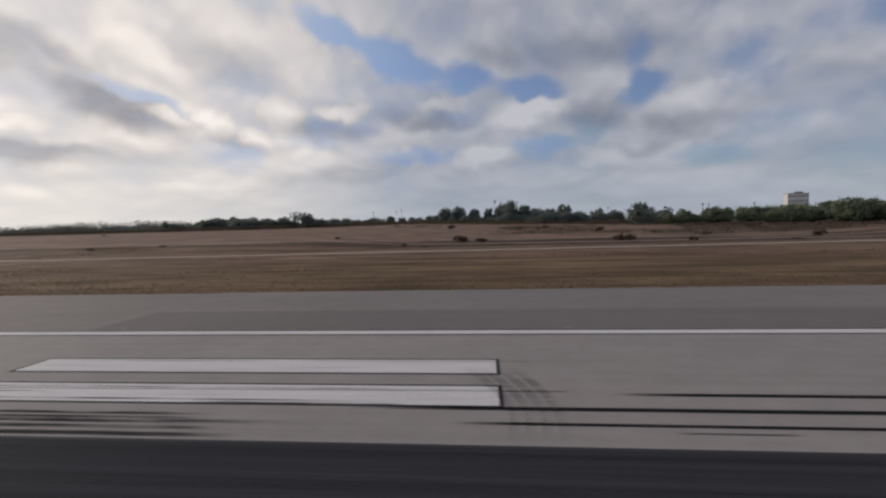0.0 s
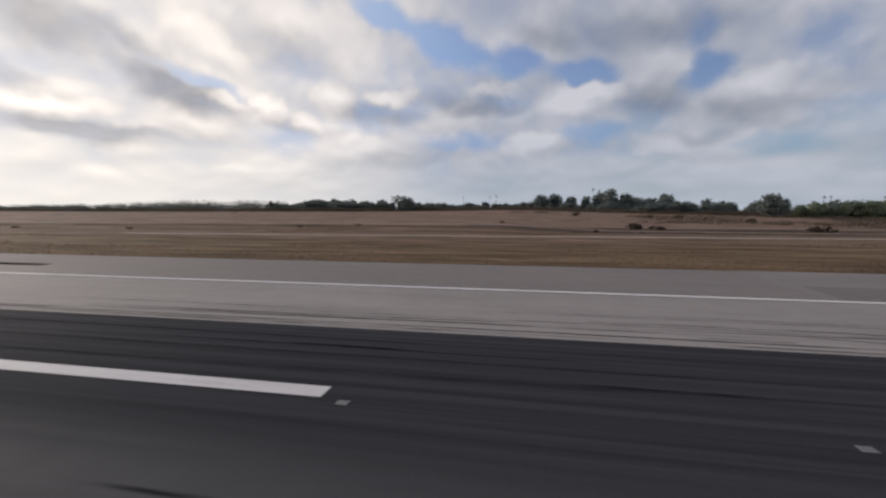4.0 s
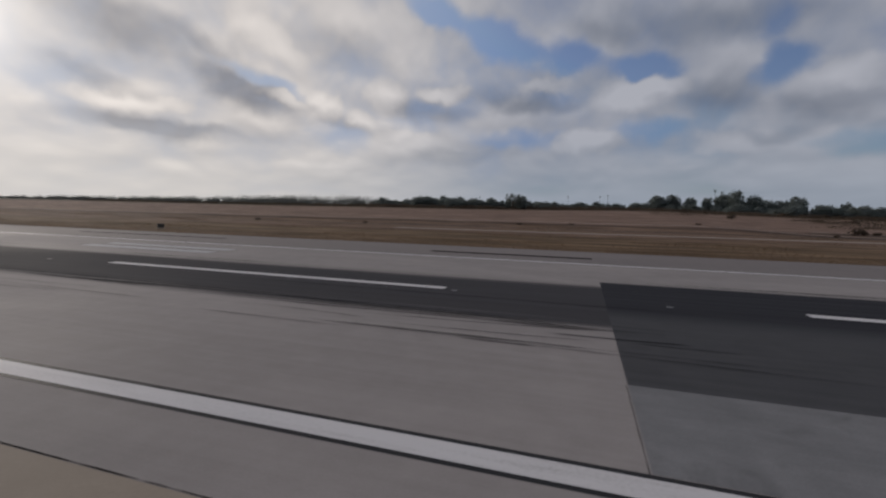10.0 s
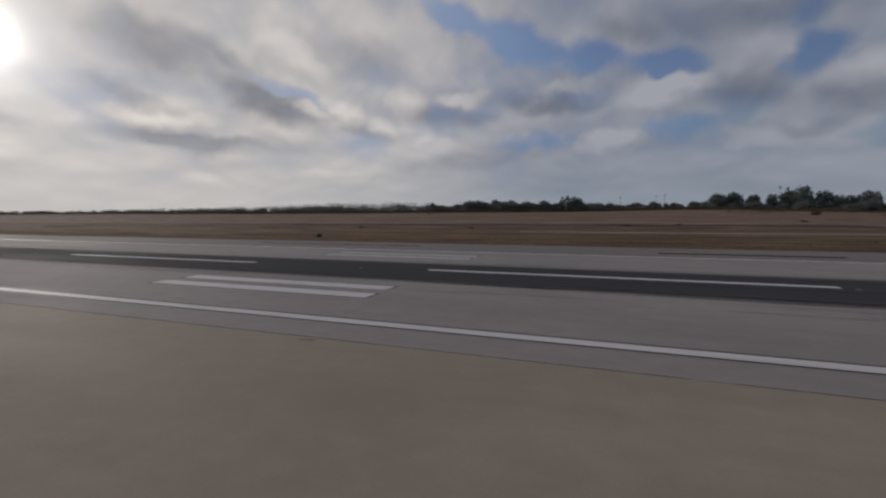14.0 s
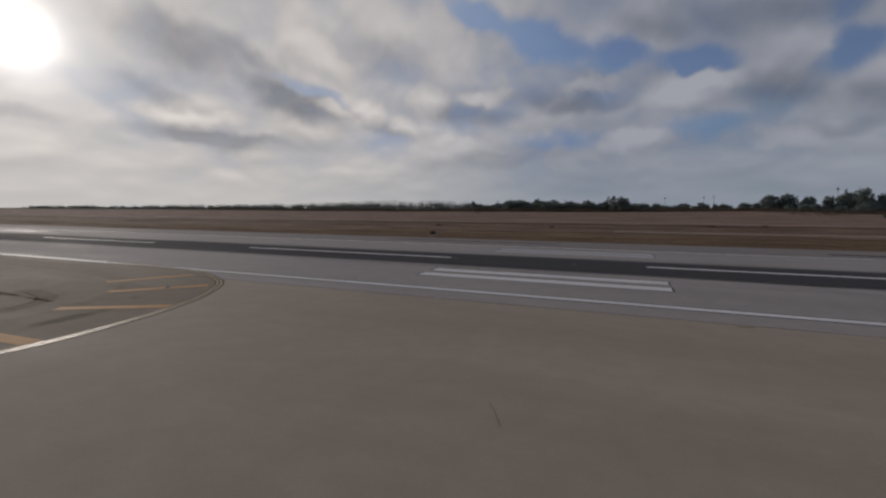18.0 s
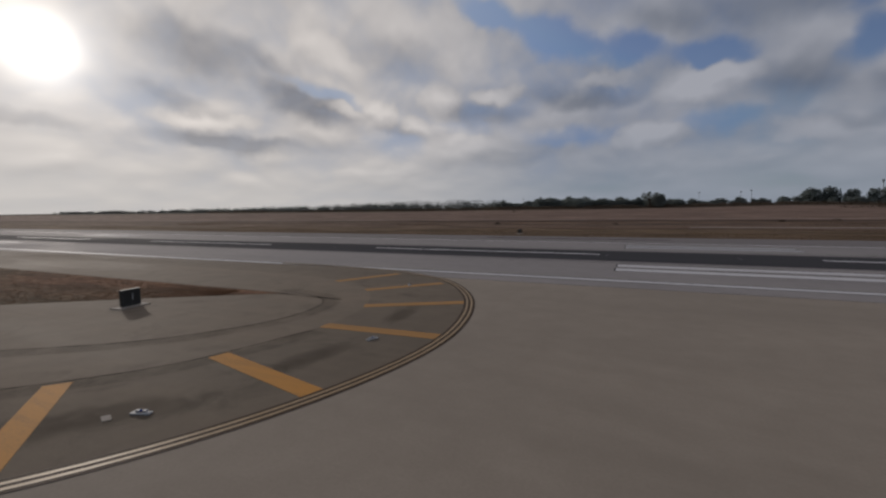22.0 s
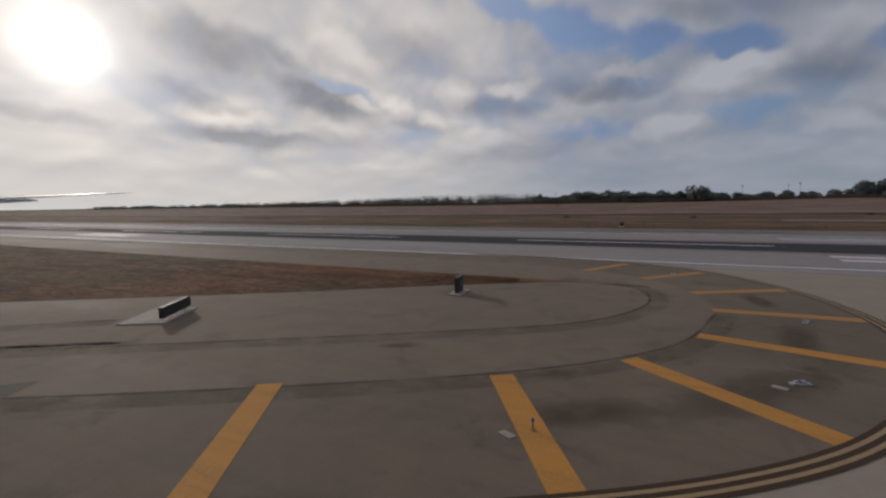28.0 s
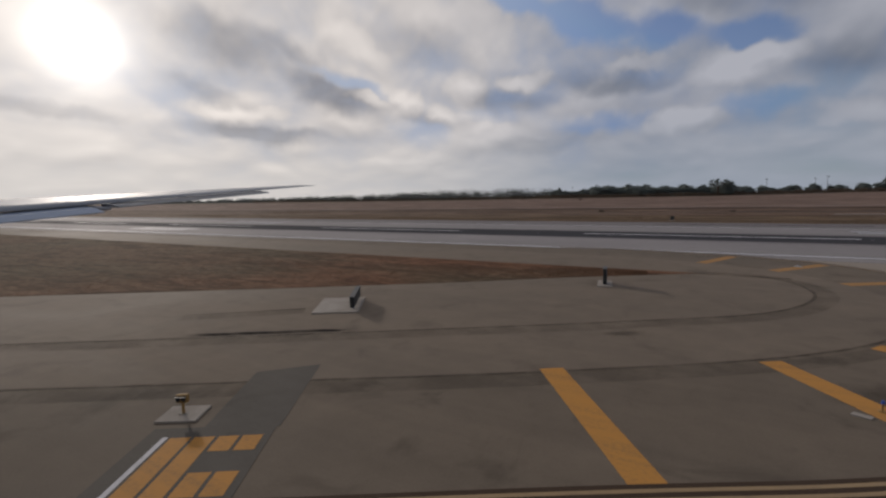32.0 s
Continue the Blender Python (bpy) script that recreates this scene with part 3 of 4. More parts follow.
xs = spaced([(-4600, -1000, 300), (-1000, -420, 40), (-420, 420, 8), (420, 1000, 40), (1000, 4600, 300)])
ys = spaced([(-2500, -100, 300), (-100, 60, 20), (60, 460, 5), (460, 900, 30), (900, 4600, 300)])
bm = bmesh.new()
grid = [[bm.verts.new((x, y, height(x, y) - 0.05)) for x in xs] for y in ys]
for r0, r1 in zip(grid, grid[1:]):
    for i in range(len(xs) - 1):
        bm.faces.new((r0[i], r0[i + 1], r1[i + 1], r1[i]))
ground = top("ground", bm, LAND, "dry brown airfield land rising gently to a tree line", "ground", "structure", smooth=True)

EDGE = 22.86                      # half the runway's width
EDGE_FAR = 22.1                  # where the far shoulder begins
runway = top("runway", plate(rect(-900, -EDGE - 3.4, 400, EDGE_FAR), -0.3, 0.0), CONCRETE, "pale grey worn concrete runway darkened by tyre rubber", "runway", "structure")
part("asphalt_strip", plate(rect(-105.3, -16.15, 400, 8.2), -0.01, 0.004), ASPHALT, runway, "black resurfaced asphalt strip")
part("concrete_panel", plate(rect(-105.3, -22.0, 400, -16.15), -0.01, 0.0025), CONCRETE_OLD, runway, "blotched darker concrete bay")
FAR = 38.0
shoulder_far = top("shoulder_1", plate(rect(-27, EDGE_FAR, 400, FAR), -0.3, -0.006), SHOULDER, "grey asphalt runway shoulder beside dry grass", "shoulder", "structure")
shoulder_far_old = top("shoulder_2", plate(rect(-900, EDGE_FAR, -27, FAR - 0.4), -0.3, -0.01), SHOULDER_OLD, "darker weathered asphalt runway shoulder", "shoulder", "structure")
for x0, x1, y0, y1, m in ((-128, -105.5, 27.0, 28.5, SEAL), (-26.6, 400, 22.15, 28.2, SHOULDER_DARK), (-205, -168, 30.0, 30.9, SEAL), (-74, -62, 33.0, 36.0, SHOULDER)):
    owner = shoulder_far if x0 > -27 else shoulder_far_old
    part("repair_patch", plate(rect(x0, y0, x1, y1), -0.012, -0.003), m, owner, "tarred repair strip" if m is SEAL else "darker worn lane")
# an oblique pale joint where the two shoulder surfaces meet
part("shoulder_joint", plate([(-27.8, EDGE_FAR + 0.3), (-26.7, EDGE_FAR + 0.3), (-25.7, FAR - 0.8), (-27.0, FAR - 0.8)], -0.01, -0.001), SHOULDER, shoulder_far, "pale worn joint")


def marking(name, outline, z, material=WHITE, label="", border=0.0, owner=None):
    if border:
        c = sum((Vector(p) for p in outline), Vector((0, 0))) / len(outline)
        grown = [(x + border * (1 if x > c.x else -1), y + border * (1 if y > c.y else -1)) for x, y in outline]
        part("marking_border", plate(grown, z - 0.004, z - 0.002), BLACK, owner or runway)
    return part(name, plate(outline, z - 0.003, z), material, owner or runway, label)


dash_end = -92.97
for i in range(-4, 13):
    x = dash_end - 60.96 * i
    marking("centre_line_dash", rect(x, -0.45, x + 36.58, 0.45), 0.011, border=0.08)
for side in (1, -1):
    marking("edge_line", rect(-900, 21.05, 400, 21.85) if side > 0 else rect(-900, -23.12, 400, -22.24), 0.009, border=0.2)
for x in (304.8, 152.4, 0.0, -152.6, -305.0, -457.4):
    for y in (12.8, 16.15):
        for side in (1, -1):
            a, b = sorted((side * y, side * (y - 1.83)))
            marking("touchdown_bar", rect(x - 22.86, a, x, b), 0.010, WHITE_DULL if side > 0 and x < -100 else WHITE, border=0.16)
light_mesh = None
for i in range(-6, 20):
    x = -40.2 - 15.24 * i
    if light_mesh is None:
        first = part("centre_light", box((0.42, 0.34, 0.02), (0, 0, 0.012), 0.006), LIGHT_STEEL, runway, "flush steel centreline light")
        light_mesh = first.data
        first.location = (x, -0.75, 0.0)
    else:
        ob = new("centre_light", light_mesh)
        ob.parent, ob.location = runway, (x, -0.75, 0.0)
# sealed joints
for x0, y0, x1, y1 in ((-900, -26.25, 400, -26.19), (-105.375, -22.1, -105.345, -16.2)):
    part("sealed_joint", plate(rect(x0, y0, x1, y1), 0.002, 0.006), TAR, runway)
part("lengthwise_joint", plate([(-46, 12.03), (2.5, 12.31), (2.5, 12.37), (-46, 12.09)], 0.009, 0.0125), PATCH, runway, "dark lengthwise joint across a painted bar")
edge_mesh = None
for side_y in (22.5,):
    for i in range(-3, 14):
        x = 4.6 - 29.1 * i
        if edge_mesh is None:
            first = part("edge_fixture", box((0.5, 0.18, 0.03), (0, 0, 0.01), 0.008), PAD, runway, "pale flush edge light")
            edge_mesh = first.data
            first.location = (x, side_y, 0.0)
        else:
            ob = new("edge_fixture", edge_mesh)
            ob.parent, ob.location = runway, (x, side_y, 0.0)
# skid marks, laid along the runway
rng = random.Random(7)


def skid(x0, x1, y, w, m=RUBBER, bend=0.0, owner=runway, z=0.016):
    line = [Vector((x0 + (x1 - x0) * i / 12, y + bend * (i / 12) ** 2)) for i in range(13)]
    return part("skid_mark", ribbon(line, 0.0, w, z, 0.002), m, owner)


for x0, x1, y, w in ((3.5, 60, 12.1, 0.30), (-6, 75, 10.75, 0.34), (-2, 40, 9.6, 0.22), (-34, -6, 9.4, 0.45), (-30, -9, 10.0, 0.3), (-80, -33, 10.4, 0.20), (-60, -24, 9.3, 0.30),
                     (-70, -20, 11.6, 0.16), (-98, -50, 9.2, 0.24), (-92, -40, 8.7, 0.24), (-85, -60, 12.4, 0.14), (-50, -22, 14.1, 0.10), (-58, -20, 13.6, 0.12), (-70, -45, 5.0, 0.25), (-62, -54, 5.1, 0.4)):
    skid(x0, x1, y, w, RUBBER_HARD if x0 > -10 else RUBBER)
for x0, x1, y, w, bend in ((-52, -23, 10.85, 0.09, 0.9), (-37, -30.5, 11.0, 0.12, -1.1), (-44, -38, 12.34, 0.08, 0.0), (-41, -36, 9.75, 0.14, 0.0), (-41, -30, 8.62, 0.18, -0.1), (-36, -30.8, 12.3, 0.08, -0.4), (-23, -10, 9.66, 0.18, 0.0), (-22, -9, 8.95, 0.28, 0.0),
                           (-24, -8, 8.48, 0.34, 0.0), (-81, -48, 10.6, 0.16, 0.6), (-84, -46, 10.0, 0.14, 0.7), (-104, -78, 9.25, 0.16, 0.5), (-104.5, -80, 8.75, 0.12, 0.5), (-135, -102, -8.4, 0.26, 0.0), (-130, -103, -8.9, 0.16, 0.3), (-122, -105, -9.8, 0.14, 1.2),
                           (-113, -109, -12.7, 0.2, 0.0), (-109, -101.5, -10.2, 0.22, 0.3), (-126, -107, -7.8, 0.22, -0.3), (-12, -3, 11.0, 0.12, 0.0), (0.3, 4, 10.82, 0.12, 0.0), (5, 9, 9.12, 0.1, 0.0), (-118, -106, -11.3, 0.1, 0.5)):
    skid(x0, x1, y, w, RUBBER_FINE, bend, z=0.021)
for x0, x1, y, w in ((-32, 2, 12.45, 0.12), (-40, -3, 11.25, 0.18), (-26, 8, 15.9, 0.06), (-170, -140, -12.2, 0.12), (-30, -18, 11.9, 0.14)):
    skid(x0, x1, y, w, z=0.019)
for x0, x1, y, w in ((-94, -89.8, -9.0, 0.22), (-93.2, -88.2, -10.35, 0.24), (-84.4, -78, -10.2, 0.26), (-105, -99.5, -10.6, 0.24), (-48, -41, 2.35, 0.26), (-38, -33, 1.0, 0.16), (-74, -66, -7.4, 0.2), (-60, -52, -6.0, 0.2)):
    skid(x0, x1, y, w, RUBBER, z=0.034)
for i in range(46):
    x = rng.uniform(-330, 40)
    side = rng.choice((-1, -1, 1))
    far_off = abs(rng.gauss(7.6, 1.9))
    if side > 0 and x > -110:
        far_off = rng.uniform(1.5, 7.2)         # the clean concrete beyond the strip carries none of these
    if side < 0 and -110 < x < -30:
        continue                                # the near half of the strip is nearly clean
    skid(x, x + rng.uniform(12, 55), side * far_off, rng.uniform(0.15, 0.5), RUBBER if rng.random() < 0.4 else RUBBER_SOFT, rng.uniform(-0.6, 0.6), z=0.016 + 0.0004 * i)
for i in range(14):
    x = rng.uniform(-190, -105)
    skid(x, x + rng.uniform(10, 30), rng.uniform(-13, -8), rng.uniform(0.12, 0.3), RUBBER_SOFT, rng.uniform(-0.8, 0.4), z=0.036 + 0.0004 * i)
# turning scrubs near the bar ends
for k in range(4):
    line = smooth_line([(0.2 + k * 0.55, 7.9), (0.5 + k * 0.5, 10.5), (-0.5 + k * 0.6, 13.4), (-1.6 + k * 0.6, 15.5)], 0.5)
    part("scrub_mark", ribbon(line, 0.0, 0.4, 0.045 + k * 0.001, 0.002), FAINT, runway)

for pts, w, m in (([(-160.3, -41.7), (-159.9, -42.4), (-159.5, -43.2)], 0.05, CRACK), ([(-150.3, -26.8), (-149.4, -26.6)], 0.22, TAR)):
    part("scrape_mark", ribbon(smooth_line(pts, 0.3), 0.0, w, 0.008), m, runway)

# taxiway paving and its curved edge
CURVE = [(-214, -22.5), (-204, -22.9), (-197.2, -23.8), (-192.4, -25.8), (-188.4, -28.6), (-184.6, -34.2), (-182.5, -40.6), (-182.1, -46.6), (-183.6, -53.2), (-186.4, -58.7), (-190.4, -62.9), (-196.5, -67.0), (-206.5, -72.6), (-240, -92.1), (-330, -144.5)]
curve = smooth_line(CURVE, 0.8)
taxiway = top("taxiway", plate(rect(-900, -400, 400, -EDGE - 3.4), -0.3, -0.002), APRON, "brownish grey concrete taxiway joining the runway", "taxiway", "structure")
shoulder_taxi = top("shoulder_3", plate([(-900, -26.4), (-330, -26.4), *[(p.x, min(p.y, -23.0)) for p in curve], (-900, -470)], -0.02, 0.004), SHOULDER_TAXI, "dark brownish asphalt taxiway shoulder inside the curve", "shoulder", "structure")
inner = smooth_line([(-236, -82), (-214, -69.1), (-204.7, -63.6), (-197.4, -59.0), (-193.2, -55.2), (-190.4, -50.5), (-189.3, -44.5), (-190.1, -39.4), (-193.4, -34.3), (-198.6, -31.0), (-210, -29.2), (-240, -28.6)], 0.8)
part("worn_surface", plate([(-330, -28.5), (-330, -136), *[(p.x, p.y) for p in inner]], -0.01, 0.0055), SHOULDER_INNER, shoulder_taxi, "paler worn brown asphalt")
part("edge_border", ribbon(curve, 0.0, 0.76, 0.0128), BROWN_EDGE, shoulder_taxi)
for off in (-0.15, 0.15):
    part("taxi_edge_line", ribbon(curve, off, 0.13, 0.0155), YELLOW_PALE, shoulder_taxi, "faded yellow double edge line")
for i, ((ax, ay), (bx, by)) in enumerate((((-204.95, -63.4), (-200.95, -69.8)), ((-197.5, -59.1), (-193.6, -65.5)), ((-193.3, -55.3), (-187.5, -59.8)), ((-190.5, -50.5), (-183.4, -52.2)), ((-189.4, -44.5), (-182.2, -44.1)), ((-190.2, -39.4), (-184.0, -35.8)),
                          ((-193.5, -34.4), (-189.0, -29.2)), ((-198.6, -31.6), (-195.5, -25.5)))):
    a, b = Vector((ax, ay)), Vector((bx, by))
    s = (b - a).normalized().orthogonal() * 0.46
    part("shoulder_stripe", plate([tuple(a - s), tuple(b - s), tuple(b + s), tuple(a + s)], 0.004, 0.012), YELLOW if i < 4 else YELLOW_WORN, shoulder_taxi, "yellow shoulder stripe")
for pts, w in (([(-232, -73.5), (-221, -66.8), (-212.3, -61.4), (-202.9, -55.4), (-196.3, -50.6), (-193.2, -45.5), (-193.0, -41.0), (-195.0, -38.2), (-200, -37.0)], 0.11),
               ([(-236, -82), (-214, -69.1), (-205.5, -64.1), (-196.7, -58.2), (-191.5, -52.5), (-189.3, -45.5)], 0.10), ([(-226, -64.6), (-223.8, -62.9), (-220.6, -60.4)], 0.10)):
    part("wear_band", ribbon(smooth_line(pts, 0.8), -0.5, 1.3, 0.007), FILM, shoulder_taxi)
    part("sealed_crack", ribbon(smooth_line(pts, 0.8), 0.0, w * 1.5, 0.009), CRACK, shoulder_taxi, "dark sealed joint")
part("sealed_crack", ribbon(smooth_line([(-222.5, -67.2), (-219, -65.0), (-214.8, -62.4)], 0.8), 0.0, 0.45, 0.011), RUBBER_FINE, shoulder_taxi, "dark tar strip")
for x, y, rx, ry, turn in ((-189.2, -56.8, 5.2, 1.6, 53), (-194.0, -60.8, 3.2, 1.2, 35), (-186.4, -49.6, 3.4, 1.2, 80), (-202.8, -57.6, 1.2, 0.5, 30), (-186.5, -41.0, 3.0, 1.0, 100)):
    spot_mark = part("oil_stain", plate([(rx * math.cos(a) * (1 + 0.18 * math.sin(3 * a + x)), ry * math.sin(a)) for a in np.linspace(0, math.tau, 24)[:-1]], -0.001, 0.0015), STAIN, shoulder_taxi)
    spot_mark.location, spot_mark.rotation_euler = (x, y, 0.0085), (0, 0, radians(turn))

# holding position pattern and its bordered pad
u = Vector((0.86, 0.51)).normalized()         # along the taxiway
d = Vector((0.51, -0.86)).normalized()        # across it, towards the aircraft
hold0 = Vector((-213.4, -73.0))


def across(u0, u1, d0, d1):
    return [tuple(hold0 + u * a + d * b) for a, b in ((u0, d0), (u1, d0), (u1, d1), (u0, d1))]


part("holding_pad", plate(across(-0.5, 3.0, -0.5, 30), 0.004, 0.013), PATCH, taxiway, "black holding position background")
part("holding_border", plate(across(0.0, 0.15, 0.0, 30), 0.012, 0.017), WHITE, taxiway, "white border line")
for i in range(2):
    part("holding_line", plate(across(0.24 + i * 0.66, 0.80 + i * 0.66, 0.05, 30), 0.012, 0.017), YELLOW, taxiway, "solid yellow holding line")
for i in range(2):
    for j in range(16):
        part("holding_dash", plate(across(1.57 + i * 0.66, 2.12 + i * 0.66, max(0.05, -0.12 + j * 1.83), 0.79 + j * 1.83), 0.012, 0.017), YELLOW, taxiway, "yellow holding dash")
part("dark_patch", plate([tuple(hold0 + u * a - d * b) for a, b in ((0.9, 0.4), (3.1, 0.4), (3.2, 5.2), (0.9, 4.6))], 0.004, 0.011), PATCH, shoulder_taxi, "dark asphalt repair")

# grass infield between runway and taxiway
infield_line = [(-199.0, -38.3), (-203.5, -40.7), (-208.6, -43.9), (-215.5, -49.0), (-226.5, -56.2), (-243, -66.5), (-420, -170)]
infield_out = [(-900, -38.6), (-330, -38.3), (-199.0, -38.0), *infield_line[1:], (-900, -452)]
top("infield", plate(infield_out, -0.02, 0.03), INFIELD, "wedge of dry rusty grass between runway and taxiway", "grass", "structure")
part("infield_edge", ribbon(smooth_line([(-330, -38.15), (-230, -38.1), (-204, -38.0), (-193, -38.3)], 2.0), 0.0, 0.42, 0.012), TAR, shoulder_taxi, "dark tarred edge")

top("road_1", ribbon([Vector((x, 97.6 + 0.05 * x + 0.9 * math.sin(x * 0.013))) for x in range(-160, 401, 10)], 0.0, 4.2, 0.06, 0.2), TRACK, "pale narrow dirt track across the dry field", "track", "structure")
for i, (y0, start) in enumerate(((113, -500), (150, -500), (174, -20)), 1):
    line = [Vector((x, y0 + 3.0 * math.sin(x * 0.011 + i) + 1.5 * math.sin(x * 0.037))) for x in range(start, 201, 10)]
    bm = bmesh.new()
    rows = []
    for p in line:
        rows.append([bm.verts.new((p.x, p.y + s, height(p.x, p.y + s) - 0.04 + h)) for s, h in ((-0.5, 0.0), (0.0, 0.16), (0.5, 0.0))])
    for a, b in zip(rows, rows[1:]):
        for j in range(2):
            bm.faces.new((a[j], b[j], b[j + 1], a[j + 1]))
    part("wheel_rut", bm, TRACK if i > 1 else BARK, ground, "bare earth line")

# ---- airfield signs and lights ----
def airfield_sign(at, turn, length, tall, pad, label, lift=0.24):
    """A lit sign seen from behind: case with rim, end caps, legs and a concrete pad. Its length runs along local x."""
    s = thing("airfield_sign", label, "sign", "airfield signs", (*at, 0.0), turn)
    part("pad", plate(pad, 0.0, 0.07), PAD, s, "pale concrete pad")
    part("case", box((length, 0.26, tall), (0, 0, lift + tall / 2), 0.03), SIGN_BACK, s)
    part("rim", box((length + 0.05, 0.30, 0.05), (0, 0, lift + tall), 0.015), SIGN_EDGE, s)
    count = max(2, round(length / 1.1))
    for i in range(count + 1):
        x = -length / 2 + 0.1 + (length - 0.2) * i / count
        part("seam", box((0.035, 0.275, tall - 0.06), (x, 0, lift + tall / 2), 0.005), SIGN_EDGE, s)
    for i in range(count):
        x = -length / 2 + length * (i + 0.5) / count
        part("leg", rod((x, 0, 0.06), (x, 0, lift + 0.03), 0.035, 0.03), STEEL, s)
        part("flange", box((0.16, 0.16, 0.02), (x, 0, 0.08), 0.004), STEEL, s)
    return s


small_sign = airfield_sign((-205.4, -45.6), 97, 1.35, 1.12, rect(-1.1, -0.5, 1.1, 0.5), "small dark sign seen from behind on a thin concrete pad", 0.1)
part("data_plate", box((0.06, 0.012, 0.42), (0.08, -0.141, 0.72), 0.003), STEEL, small_sign, "narrow pale metal plate")
airfield_sign((-218.4, -58.4), 122, 3.3, 0.62, rect(-1.9, -0.4, 1.9, 2.3), "long dark sign seen from behind on a pale concrete pad")


airfield_sign((-201.5, 45.8), 60, 1.3, 0.9, rect(-0.8, -0.5, 0.8, 0.5), "small dark sign standing in dry grass beside the runway")


def edge_light(at, turn=0.0):
    s = thing("edge_light", "low taxiway edge light on a white painted base", "light", "taxiway edge lights", (*at, 0.0055), turn)
    part("base_plate", box((0.66, 0.22, 0.06), (0, 0, 0.03), 0.012), WHITE_CAP, s, "white painted base")
    for x in (-0.12, 0.12):
        part("socket", box((0.13, 0.12, 0.07), (x, 0.03, 0.09), 0.012), WHITE_CAP, s)
    part("stem", rod((0, 0, 0.06), (0, 0, 0.10), 0.028, 0.026), LAMP_YELLOW, s, "yellow stem")
    part("lens", rod((0, 0, 0.10), (0, 0, 0.15), 0.04, 0.03), BLUE_LENS, s, "dark blue glass lens")
    part("cap", rod((0, 0, 0.15), (0, 0, 0.165), 0.03, 0.015), STEEL, s)
    return s


first_light = edge_light((-187.7, -55.6), 20)
for x, y, turn in ((-185.3, -45.8, 70), (-191.2, -31.2, 130)):
    copy_thing(first_light, pose(x, y, 0.0055, 0, 0, turn))

bare = thing("edge_light", "slim yellow taxiway edge light standing on a painted stripe", "light", "taxiway edge lights", (-195.35, -62.6, 0.012))
part("flange", rod((0, 0, 0.0), (0, 0, 0.03), 0.09, 0.08, 12), LAMP_YELLOW, bare)
part("stem", rod((0, 0, 0.03), (0, 0, 0.26), 0.03, 0.028), LAMP_YELLOW, bare)
part("lens", rod((0, 0, 0.26), (0, 0, 0.36), 0.05, 0.038), BLUE_LENS, bare, "dark blue glass lens")
for x, y in ((-188.4, -56.25), (-195.95, -63.15)):
    part("cable_cover", plate([(x - 0.27, y - 0.02), (x + 0.14, y - 0.2), (x + 0.27, y + 0.02), (x - 0.14, y + 0.2)], 0.004, 0.03), PAD, shoulder_taxi, "pale cable cover")
guard = thing("guard_light", "yellow twin-lamp guard light on a striped concrete pad", "light", "", (-214.2, -71.9, 0.0), 30)
part("pad", plate(rect(-0.6, -0.5, 0.6, 0.5), 0.0, 0.05), PAD, guard, "pale concrete pad")
part("post", rod((0, 0, 0.05), (0, 0, 0.42), 0.045, 0.04), LAMP_YELLOW, guard, "yellow post")
part("housing", box((0.34, 0.15, 0.26), (0, 0, 0.53), 0.03), LAMP_YELLOW, guard)
for x in (-0.085, 0.085):
    part("lamp", rod((x, -0.08, 0.53), (x, -0.12, 0.53), 0.065, 0.07, 12), SIGN_BACK, guard, "round dark lamp")
    part("visor", box((0.15, 0.14, 0.015), (x, -0.13, 0.62), 0.004), SIGN_BACK, guard)
part("footing", box((0.2, 0.2, 0.02), (0, 0, 0.06), 0.004), PAD, guard)

# ---- trees, brush, grass ----
def leaf_quad(bm, c, size, r):
    q = Euler((r.uniform(0, 6.28), r.uniform(0, 6.28), r.uniform(0, 6.28))).to_matrix()
    vs = [bm.verts.new(c + q @ Vector((a * size, b * size * 0.7, h * size))) for a, b, h in ((-1, 0, 0), (0, -1, 0.25), (1, 0, 0), (0, 1, 0.25))]
    bm.faces.new(vs)


def clump_crown(r, centre, radii, clumps, leaves, size):
    """A crown of leaf clumps set through an uneven ellipsoid, open at its edges."""
    bm = bmesh.new()
    for _ in range(clumps):
        v = Vector((r.gauss(0, 1), r.gauss(0, 1), r.gauss(0, 1))).normalized() * r.random() ** 0.45
        c = Vector(centre) + Vector((v.x * radii[0], v.y * radii[1], v.z * radii[2] * (1.2 if v.z > 0 else 0.8)))
        cr = r.uniform(0.28, 0.5) * min(radii) * 0.6
        for _ in range(leaves):
            o = Vector((r.gauss(0, 0.5), r.gauss(0, 0.5), r.gauss(0, 0.4))) * cr
            leaf_quad(bm, c + o, size * r.uniform(0.6, 1.3), r)
    return bm


def tree(name, label, group, seed, tall, wide, leaf, stem=0.3, clumps=60, leaves=30, size=0.36, flat=1.0):
    r = random.Random(seed)
    t = thing(name, label, "tree", group)
    bm = bmesh.new()
    fork = tall * stem
    rod((0, 0, -0.3), (r.uniform(-0.2, 0.2), 0, fork), 0.035 * tall, 0.022 * tall, 8, bm)
    for i in range(6):
        a = i * 1.05 + r.uniform(-0.3, 0.3)
        reach = wide * r.uniform(0.22, 0.4)
        rod((0, 0, fork * r.uniform(0.7, 1.0)), (reach * math.cos(a), reach * math.sin(a), tall * r.uniform(0.55, 0.85)), 0.016 * tall, 0.004 * tall, 6, bm)
    part("trunk", bm, BARK, t)
    lo = fork * 0.75
    part("crown", clump_crown(r, (0, 0, lo + (tall - lo) * 0.42), (wide / 2, wide / 2, (tall - lo) / 2 * flat), clumps, leaves, size), leaf, t)
    return t


